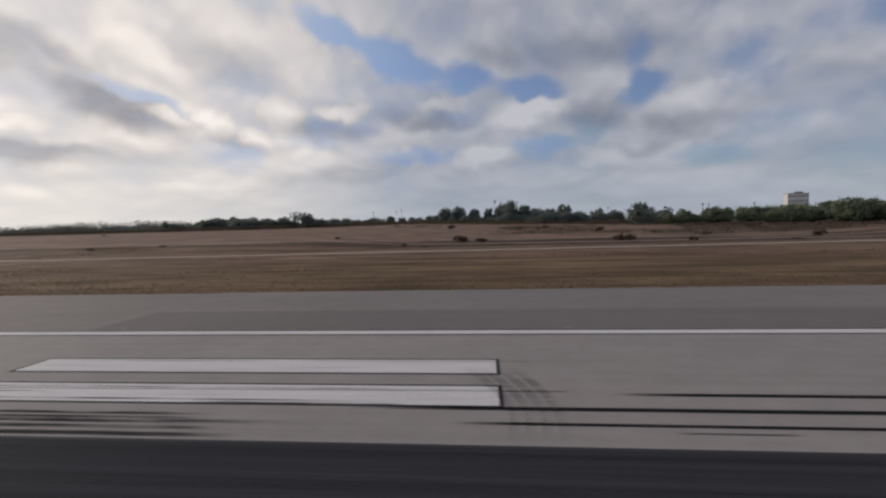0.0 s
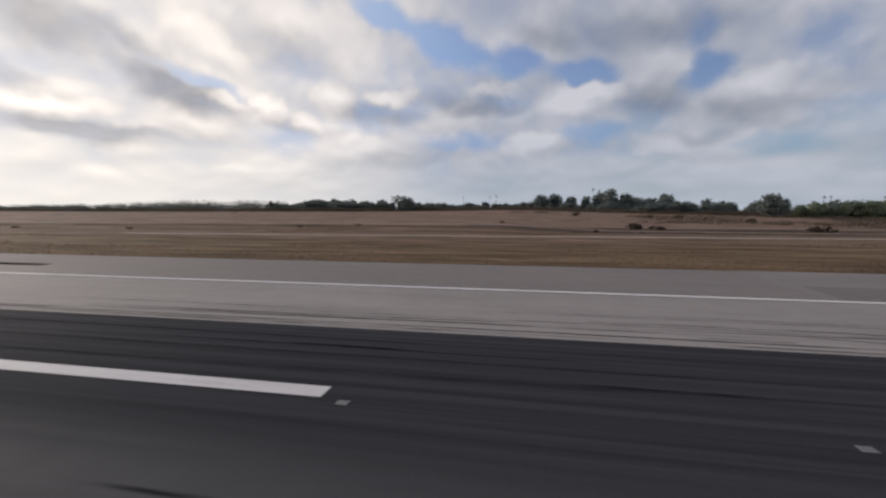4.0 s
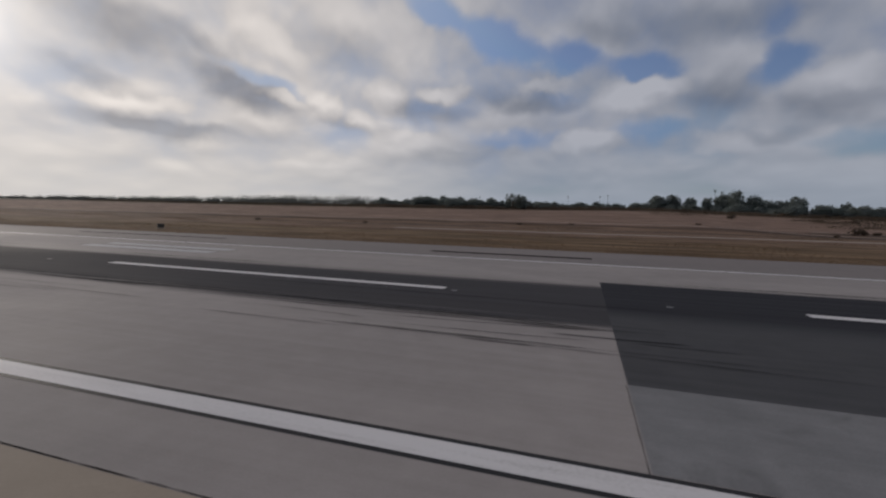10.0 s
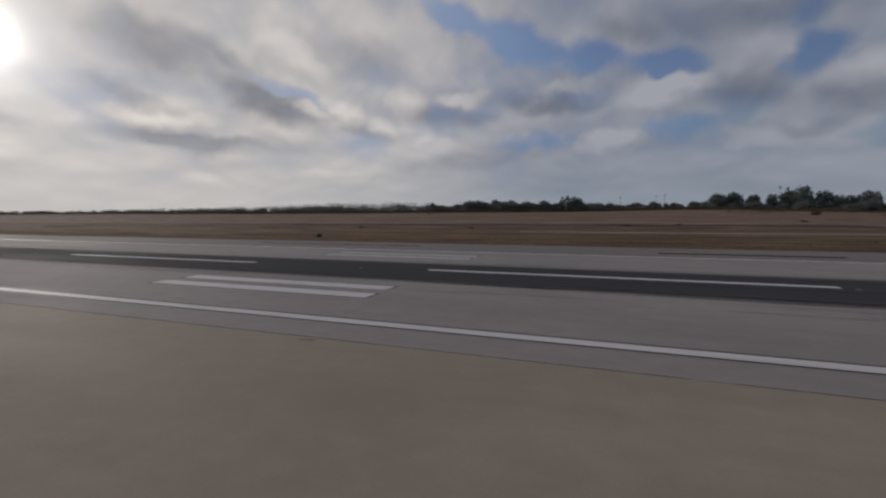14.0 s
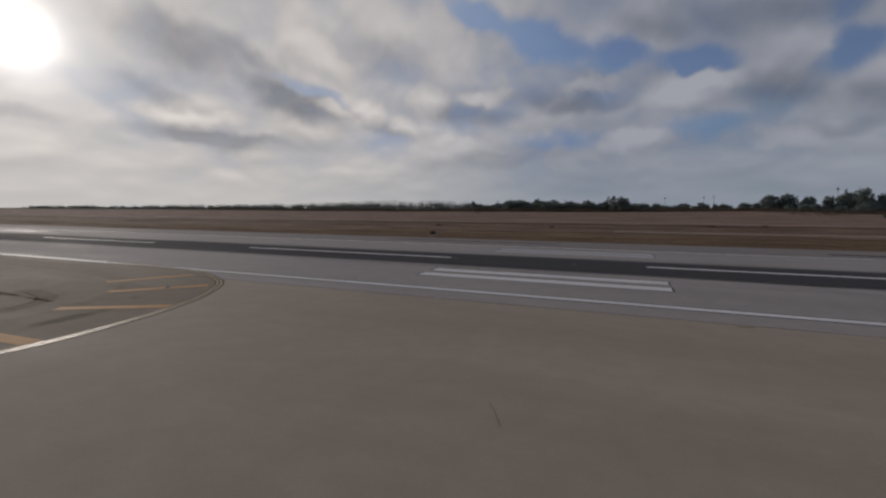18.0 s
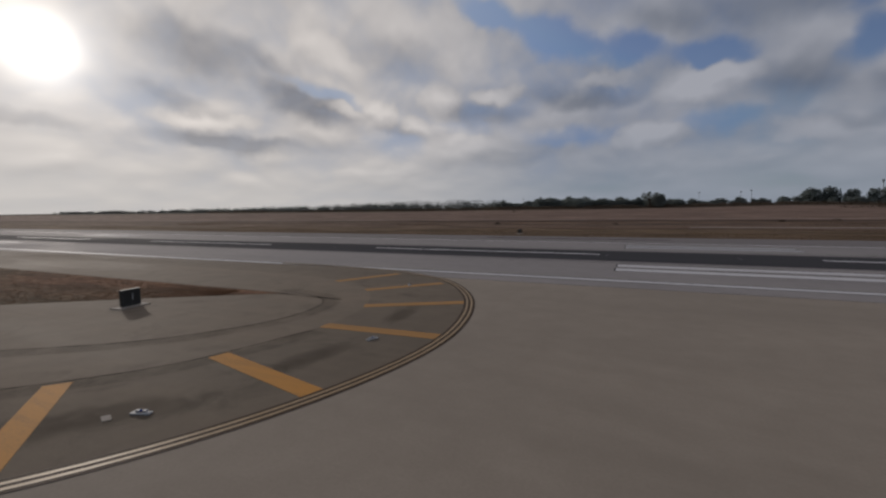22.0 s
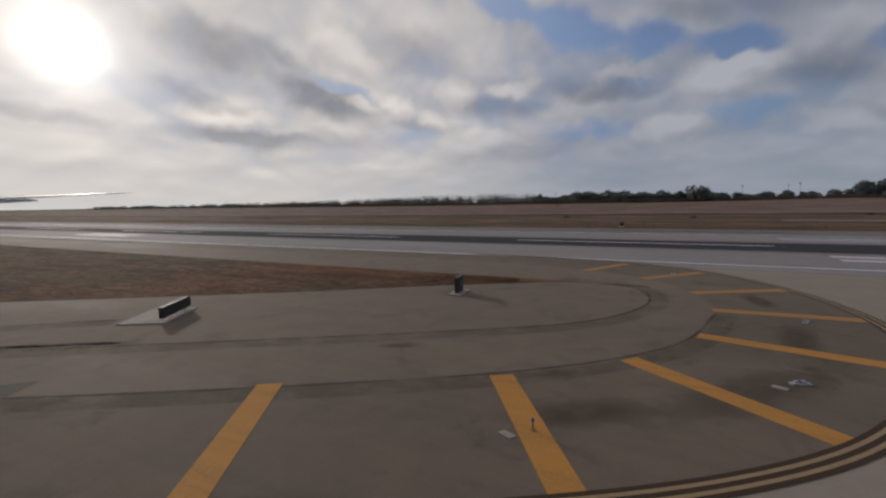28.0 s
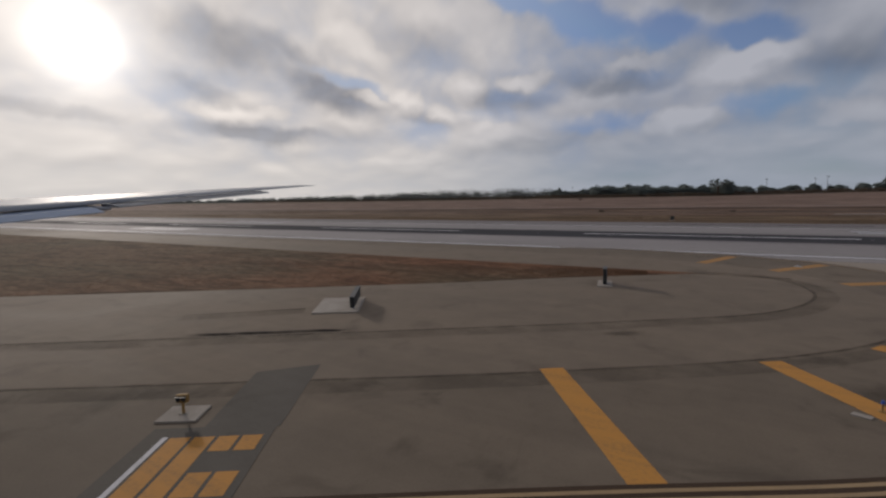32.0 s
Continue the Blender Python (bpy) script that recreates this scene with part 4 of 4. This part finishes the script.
def palm(seed, tall):
    r = random.Random(seed)
    t = thing("palm_tree", "tall thin palm with a small dark tuft of fronds", "palm", "palms beyond the field")
    bm = bmesh.new()
    p = Vector((0, 0, -0.3))
    for i in range(5):
        q = Vector((0.3 * math.sin(i * 0.6 + seed), 0.2 * math.sin(i * 0.4), tall * (i + 1) / 5))
        rod(p, q, 0.15 - 0.01 * i, 0.14 - 0.01 * i, 6, bm)
        p = q
    part("trunk", bm, BARK, t)
    bm = bmesh.new()
    for i in range(26):
        a, e = r.uniform(0, 6.28), r.uniform(-0.7, 1.2)
        reach = r.uniform(1.0, 1.7)
        mid = p + Vector((math.cos(a) * math.cos(e), math.sin(a) * math.cos(e), math.sin(e))) * reach * 0.6
        end = p + Vector((math.cos(a) * math.cos(e), math.sin(a) * math.cos(e), math.sin(e) - 0.5)) * reach
        s = Vector((-math.sin(a), math.cos(a), 0)) * 0.22
        v = [bm.verts.new(x) for x in (p, mid - s, end, mid + s)]
        bm.faces.new(v)
    part("fronds", bm, LEAF_HAZED, t)
    return t


WOOD = "trees along the far edge of the field"
round_trees = [tree("tree", "rounded green tree at the far edge of the field, haze painted into its leaves", WOOD, 11 + i, 9.0, 8.5 + i, LEAF_HAZED, 0.08, 210, 26, 0.33) for i in range(3)]
tall_trees = [tree("tree", "upright green tree at the far edge of the field, haze painted into its leaves", WOOD, 31 + i, 10.0, 6.5 + 0.8 * i, LEAF_HAZED, 0.10, 170, 26, 0.33) for i in range(3)]
open_trees = [tree("tree", "open sparse umbrella-shaped tree in the tree line", WOOD, 51 + i, 11.0, 10.0, LEAF_HAZED, 0.45, 34, 26, 0.34, 0.8) for i in range(2)]
green_trees = [tree("tree", "fresh green tree in the hedge by the field", WOOD, 71 + i, 8.0, 8.0, LEAF_FRESH, 0.06, 180, 26, 0.34) for i in range(3)]
used = set()
rt = random.Random(5)


def plant(source, x, y, tall, widen=1.0):
    """Stand a tree of a given height on the land."""
    base = {id(o): h for group, h in ((round_trees, 9.0), (tall_trees, 10.0), (open_trees, 11.0), (green_trees, 8.0)) for o in group}[id(source)]
    s = tall / base
    m = pose(x, y, height(x, y) - 0.05, 0, 0, rt.uniform(0, 360))
    if id(source) not in used:
        used.add(id(source))
        ob = source
        ob.matrix_world = m
    else:
        ob = copy_thing(source, m)
    ob.scale = (s * widen, s * widen, s)
    return ob


def skyline(x, y):
    """The height that the tree tops reach: lower and broken to the west, a rise by the houses, a fresh hedge to the east."""
    u = -14 + (x + 14) * 406 / (y + 6)
    z = np.interp(u, (-980, -700, -500, -424, -340, -290, -245, -150, -130, -100, -60, 0, 60, 110, 140, 198, 220, 265, 296, 360),
                  (10.5, 12.0, 13.5, 16.0, 16.4, 14.6, 16.4, 14.2, 12.9, 13.8, 13.9, 13.6, 13.5, 13.3, 13.2, 14.4, 16.8, 15.4, 18.6, 19.2))
    return 6.5 + (float(z) - 6.5) * (y + 6) / 406


WIDE = {id(o): w / h for group, h in ((round_trees, 9.0), (tall_trees, 10.0), (open_trees, 11.0), (green_trees, 8.0)) for o, w in zip(group, (8.5, 9.5, 10.5) if group is round_trees else (6.5, 7.3, 8.1) if group is tall_trees else (10.0, 10.0) if group is open_trees else (8.0, 8.0, 8.0))}
# single trees that stand out, by place, top and spread
for kind, x, y, crest_z, spread in ((round_trees[0], -36.5, 430, 20.5, 16), (round_trees[1], -23.7, 430, 21.8, 14), (round_trees[2], -8.7, 430, 20.4, 12), (round_trees[2], 5.6, 430, 20.8, 9), (round_trees[0], 18.5, 432, 22.6, 15),
                                    (round_trees[1], 26.0, 424, 25.8, 15), (round_trees[0], 38.5, 420, 20.8, 17), (round_trees[1], 52, 430, 18.4, 16), (round_trees[2], 64.5, 432, 18.8, 13), (round_trees[1], 80, 440, 21.6, 15),
                                    (tall_trees[1], 110.8, 430, 17, 8), (round_trees[2], 124.8, 430, 15.5, 9), (round_trees[0], 109.2, 313, 16.6, 17), (open_trees[1], 173, 430, 19, 11), (open_trees[0], -168, 383, 22.6, 19),
                                    (round_trees[2], -160, 386, 18.6, 11)):
    tall = crest_z - height(x, y)
    plant(kind, x, y, tall, spread / (tall * WIDE[id(kind)]))
x = -335.0
while x < 140:
    x += rt.uniform(3.6, 7.5) * (0.52 if x < -140 else 0.95)
    y = 412 + 60 * noise.noise((x * 0.004, 0, 7.0)) + rt.uniform(-14, 22) + (60 if x < -330 else 0) + max(0, -x - 330) * 0.15
    tall = (skyline(x, y) - height(x, y)) * rt.uniform(0.68, 1.1)
    plant(rt.choice((*round_trees, *round_trees, *tall_trees, open_trees[1])), x, y, max(tall, 2.5), rt.uniform(0.9, 1.5))
for i in range(46):
    x = 125 + i * 7.5 + rt.uniform(-4, 4)
    y = 330 - 0.16 * (x - 125) + rt.uniform(-12, 14)
    plant(rt.choice(green_trees), x, y, (skyline(x, y) - height(x, y)) * rt.uniform(0.6, 1.0), rt.uniform(0.9, 1.3))
for i in range(22):
    x, y = 150 + i * 15 + rt.uniform(-6, 6), 420 + rt.uniform(-20, 30)
    plant(rt.choice((*round_trees, *green_trees)), x, y, (skyline(x, y) - height(x, y)) * rt.uniform(0.7, 1.02), 1.1)
palms = [palm(1, 17.0), palm(2, 15.0)]
for i, (x, y, crest_z) in enumerate(((11.6, 432, 28.0), (-81, 432, 21.8), (-88, 440, 20.6), (205, 430, 19.6), (211.5, 432, 19.6), (251, 430, 19.0), (17.5, 433, 26.8), (33.5, 434, 26.6), (-120, 470, 21.5), (-230, 520, 20.5), (-245, 540, 20.0),
                                     (-330, 560, 20.5), (130, 470, 19.0), (-420, 600, 20.0), (-520, 640, 21.0), (-500, 600, 20.0))):
    m = pose(x, y, height(x, y) - 0.05, 0, 0, i * 50)
    ob = palms[i] if i < 2 else copy_thing(palms[i % 2], m)
    ob.matrix_world = m
    s = (crest_z - height(x, y)) / (18.5, 16.5)[i % 2]
    ob.scale = (s, s, s)

# woods beyond, too far to count
r = random.Random(3)
bm = bmesh.new()
for i in range(420):
    x, y = r.uniform(-1700, 900), r.uniform(620, 980)
    h = r.uniform(5, 9)
    for _ in range(40):
        v = Vector((r.gauss(0, 0.45), r.gauss(0, 0.4), 0.5 + r.gauss(0, 0.22)))
        leaf_quad(bm, Vector((x, y, height(x, y))) + Vector((v.x * h * 1.4, v.y * h, max(v.z, 0.05) * h)), r.uniform(0.5, 1.1), r)
top("woods", bm, LEAF_HAZED, "green woods beyond the tree line, haze painted into the leaves", "woods", "stuff")
bm = bmesh.new()
x = -1900.0
while x < -330:                        # the western end of the tree line, low, its haze in the leaf colour
    x += r.uniform(1.8, 4.2) * (1.0 if x > -900 else 1.8)
    y = 470 + 60 * noise.noise((x * 0.004, 0, 7.0)) + r.uniform(-14, 22) + max(0, -x - 330) * 0.15
    h = max((skyline(x, y) - height(x, y)) * r.uniform(0.5, 1.05), 2.0)
    for _ in range(150):
        v = Vector((r.gauss(0, 0.34), r.gauss(0, 0.34), 0.52 + r.gauss(0, 0.24)))
        leaf_quad(bm, Vector((x + v.x * h * 1.1, y + v.y * h, height(x, y) + min(max(v.z, 0.03), 1.0) * h)), r.uniform(0.5, 0.9), r)
top("tree_line", bm, LEAF_FAR_HAZED, "low tree line at the western end of the field, haze painted into the leaves", "trees", "stuff")


def scrub(q):
    x = q.uniform(-980, 160)
    y = 392 + 60 * noise.noise((x * 0.004, 0, 7.0)) + q.uniform(-8, 16) + (60 if x < -330 else 0) + max(0, -x - 330) * 0.15
    return x, y


bm = bmesh.new()
for i in range(2400):
    x, y = scrub(r)
    h = r.uniform(1.2, 3.6)
    for _ in range(34):
        leaf_quad(bm, Vector((x + r.gauss(0, 1.6), y + r.gauss(0, 1.0), height(x, y) + h * r.random() ** 0.7)), r.uniform(0.3, 0.6), r)
top("undergrowth", bm, SCRUB, "brown tangled undergrowth along the foot of the tree line", "undergrowth", "stuff")


bm = bmesh.new()
for i in range(5200):
    x, y = r.uniform(-60, 300), r.uniform(180, 400)
    if noise.noise((x * 0.013, y * 0.03, 3.0)) < 0.26 - 0.42 * step01(40, 170, x) - 0.28 * step01(320, 385, y):
        continue
    h = r.uniform(0.4, 1.5)
    for _ in range(20):
        leaf_quad(bm, Vector((x + r.gauss(0, 1.7), y + r.gauss(0, 0.8), height(x, y) + h * r.random() ** 0.7)), r.uniform(0.16, 0.34), r)
top("dry_scrub", bm, BRUSH, "patches of low brown scrub in the dry field", "scrub", "stuff")


def bush(seed, wide, tall):
    r = random.Random(seed)
    b = thing("bush", "low dark dry bush in the brown field", "bush", "bushes in the field")
    bm = bmesh.new()
    for i in range(5):
        rod((0, 0, -0.05), (r.uniform(-0.3, 0.3) * wide, r.uniform(-0.3, 0.3) * wide, tall * 0.5), 0.03, 0.01, 5, bm)
    part("stems", bm, BARK, b)
    part("foliage", clump_crown(r, (0, 0, tall * 0.38), (wide / 2, wide / 2, tall * 0.5), 46, 34, 0.19), BRUSH, b)
    return b


bushes = [bush(3, 4.0, 2.2), bush(4, 3.0, 1.7), bush(5, 5.0, 1.6)]
fixed = ((-9.4, 165.4, 1.5), (-0.5, 163, 1.1), (50.6, 160.3, 1.7), (60, 230, 1.2), (70, 150, 1.0), (93, 190, 1.1), (118, 162, 1.2), (20, 260, 1.2), (36, 262, 1.4), (-20, 270, 1.3), (-60, 172, 0.8), (140, 240, 1.5), (-227.5, 110, 0.7), (-182.3, 112, 0.7))
for i in range(24):
    if i < len(fixed):
        x, y, s = fixed[i]
    else:
        x, s = r.uniform(-420, 240), r.uniform(0.35, 0.8)
        y = r.choice((r.gauss(128, 6), r.uniform(120, 330), r.uniform(300, 380)))
    m = pose(x, y, height(x, y) - 0.05, 0, 0, r.uniform(0, 360))
    ob = bushes[i] if i < 3 else copy_thing(bushes[i % 3], m)
    ob.matrix_world = m
    ob.scale = (s * r.uniform(0.9, 1.15), s, s * (0.72 if x > -40 else 0.5))


def tufts(name, label, count, where, tall, material, seed):
    """Dry grass: blades in small tufts, joined, far too many to count."""
    r = random.Random(seed)
    verts, faces = [], []
    for _ in range(count):
        x, y = where(r)
        z = height(x, y) - 0.05
        for _ in range(4):
            a, h, w = r.uniform(0, 6.28), tall * r.uniform(0.5, 1.3), r.uniform(0.02, 0.05)
            bx, by = x + r.gauss(0, 0.12), y + r.gauss(0, 0.12)
            k = len(verts)
            verts += [(bx - w * math.cos(a), by - w * math.sin(a), z), (bx + w * math.cos(a), by + w * math.sin(a), z), (bx + r.gauss(0, 0.4) * h, by + r.gauss(0, 0.4) * h, z + h)]
            faces.append((k, k + 1, k + 2))
    me = bpy.data.meshes.new(name)
    me.from_pydata(verts, [], faces)
    me.materials.append(material)
    return tagged(new(name, me), label, "grass", kind="stuff")


def verge(q):
    return q.uniform(-330, 70), 37.8 + 16 * q.random() ** 1.8


def rough_grass(q):
    """Lies in long patches, and leaves the dirt track free."""
    while True:
        x, y = q.uniform(-420, 160), q.uniform(50, 135)
        if noise.noise((x * 0.03, y * 0.11, 9.0)) > 0.15 and abs(y - 97.6 - 0.05 * x) > 4.5 + 3 * (y < 97):
            return x, y


tufts("grass", "dry straw-coloured grass beside the runway shoulder", 16000, verge, 0.10, STRAW, 21)
tufts("tall_grass", "patches of taller brown grass further out in the field", 16000, rough_grass, 0.2, STRAW, 22)


def in_wedge(q):
    x = -203 - 130 * q.random() ** 1.4
    low = -40.7 + (x + 203.5) * 0.66
    return x, q.uniform(max(low, -120), -38.5)


grass_wedge = tufts("infield_grass", "dry rusty grass on the infield wedge", 12000, in_wedge, 0.05, STRAW_RED, 23)
grass_wedge.location.z = 0.07

# ---- buildings ----
def block(at, size, roof_material, label, storeys=2, bays=6, turn=0.0, gable=False, sink=1.0):
    w, dp, h = size
    b = thing("building", label, "building", "", (at[0], at[1], height(*at) - sink), turn)
    part("wall", box((w, dp, h), (0, 0, h / 2), 0.05), WALL, b)
    if gable:
        bm = bmesh.new()
        a = [bm.verts.new((sx * (w / 2 + 0.4), y, z)) for sx in (-1, 1) for y, z in ((-dp / 2 - 0.4, h - 0.05), (0, h + dp * 0.22), (dp / 2 + 0.4, h - 0.05))]
        for f in ((0, 1, 2), (5, 4, 3), (0, 3, 4, 1), (1, 4, 5, 2), (2, 5, 3, 0)):
            bm.faces.new([a[i] for i in f])
        part("roof", bm, roof_material, b)
    else:
        part("roof", box((w + 0.5, dp + 0.5, 0.5), (0, 0, h + 0.2), 0.05), roof_material, b)
        part("parapet", box((w * 0.35, dp * 0.4, 1.8), (w * 0.1, 0, h + 1.3), 0.05), roof_material, b)
    for s in range(storeys):
        for i in range(bays):
            win = part("window", box((w / bays * 0.5, 0.12, h / storeys * 0.42), (-w / 2 + w * (i + 0.5) / bays, -dp / 2 - 0.03, h * (s + 0.55) / storeys)), GLASS, b)
            part("sill", box((w / bays * 0.56, 0.2, 0.1), (-w / 2 + w * (i + 0.5) / bays, -dp / 2 - 0.08, h * (s + 0.55) / storeys - h / storeys * 0.23)), WALL, win)
    return b


block((368, 552), (20, 16, 31.0), ROOF, "pale flat-roofed office building above the trees", 5, 7, -18)
block((2, 448), (16, 9, 5.5), ROOF_TILE, "low pale house with a tiled roof among trees", 1, 4, 6, True)
block((128, 432), (14, 9, 5.0), ROOF, "low pale house with a grey roof among trees", 1, 3, -8, True)
block((92, 452), (18, 9, 5.5), ROOF, "long low pale house behind the brush", 1, 4, 4, True)
block((-912, 1026), (38, 22, 16.0), ROOF, "pale low building far beyond the end of the field", 3, 6, 40, False, 0.3)

# ---- the aircraft's wing, where it stands late in the walk ----
fwd, side = Vector((-0.8645, -0.5027, 0)), Vector((-0.5027, 0.8645, 0))
root_at = Vector((-198.0, -77.83, 0))


def craft(lat, f, z):
    return root_at + side * lat + fwd * f + Vector((0, 0, z))


wing = thing("aircraft_wing", "grey airliner wing with lowered flaps standing on its wheels", "wing")


def loft(sections, closed=True):
    """A skin over sections of equal point count, capped at both ends."""
    bm = bmesh.new()
    rows = [[bm.verts.new(p) for p in s] for s in sections]
    c = len(rows[0])
    for a, b in zip(rows, rows[1:]):
        for i in range(c):
            j = (i + 1) % c
            bm.faces.new((a[i], a[j], b[j], b[i]))
    bm.faces.new(rows[0][::-1])
    bm.faces.new(rows[-1])
    bmesh.ops.recalc_face_normals(bm, faces=bm.faces)
    return bm


def wing_z(lat):
    return 5.55 + 0.0675 * lat          # dihedral


def aft(lat):
    return 16.9 - 0.25 * lat            # trailing edge


def foil(lat, chord, thick):
    """A cambered section with its trailing edge at aft(lat)."""
    pts = []
    for f, t in ((0.0, 0.0), (0.25, 0.28), (0.55, 0.5), (0.82, 0.42), (1.0, 0.05), (0.82, -0.3), (0.55, -0.45), (0.25, -0.22)):
        pts.append(craft(lat, aft(lat) + f * chord, wing_z(lat) + t * thick + 0.02))
    return pts


part("wing_panel", loft([foil(1.2, 9.5, 0.95), foil(9, 6.6, 0.46), foil(16, 4.9, 0.26), foil(22.0, 3.3, 0.16), foil(24.0, 2.7, 0.12), foil(27.3, 1.5, 0.08), foil(27.5, 1.2, 0.05)]), WING_GREY, wing, "pale grey upper wing skin", True)


def flap(lat0, lat1, chord, drop, material, label, lift=-0.03):
    rows = []
    for lat in (lat0, lat1):
        z = wing_z(lat) + lift
        rows.append([craft(lat, aft(lat) + f, z + h) for f, h in ((0.15, 0.03), (-chord * 0.5, -drop * 0.4 + 0.02), (-chord, -drop), (-chord, -drop - 0.02), (-chord * 0.4, -drop * 0.55 - 0.05), (0.15, -0.09))])
    return part("flap", loft(rows), material, wing, label)


flap(14.2, 22.0, 0.4, 0.07, WING_DARK, "dark outboard flap underside")
flap(8.0, 13.6, 0.5, 0.16, WING_BLUE, "blue-grey lowered inboard flap")
for lat in (13.9,):
    part("fairing", loft([[craft(lat + rr * math.cos(a), aft(lat) + f, wing_z(lat) - 0.12 + rr * math.sin(a)) for a in np.linspace(0, math.tau, 9)[:-1]] for f, rr in ((2.5, 0.06), (1.4, 0.16), (0.4, 0.12), (-0.4, 0.04))]), WING_GREY, wing, "flap track fairing", True)
part("gear_leg", rod(craft(2.6, 19, 0.5), craft(2.6, 19, 5.4), 0.16, 0.2, 10), STEEL, wing)
for f in (18.3, 19.7):
    for s in (-0.45, 0.45):
        w = part("wheel", rod(craft(2.6 + s - 0.2, f, 0.58), craft(2.6 + s + 0.2, f, 0.58), 0.6, 0.6, 20), TYRE, wing)
        part("hub", rod(craft(2.6 + s - 0.22, f, 0.58), craft(2.6 + s + 0.22, f, 0.58), 0.27, 0.27, 12), STEEL, w)
part("axle_beam", rod(craft(2.6, 18.2, 0.58), craft(2.6, 19.8, 0.58), 0.13, 0.13, 8), STEEL, wing)
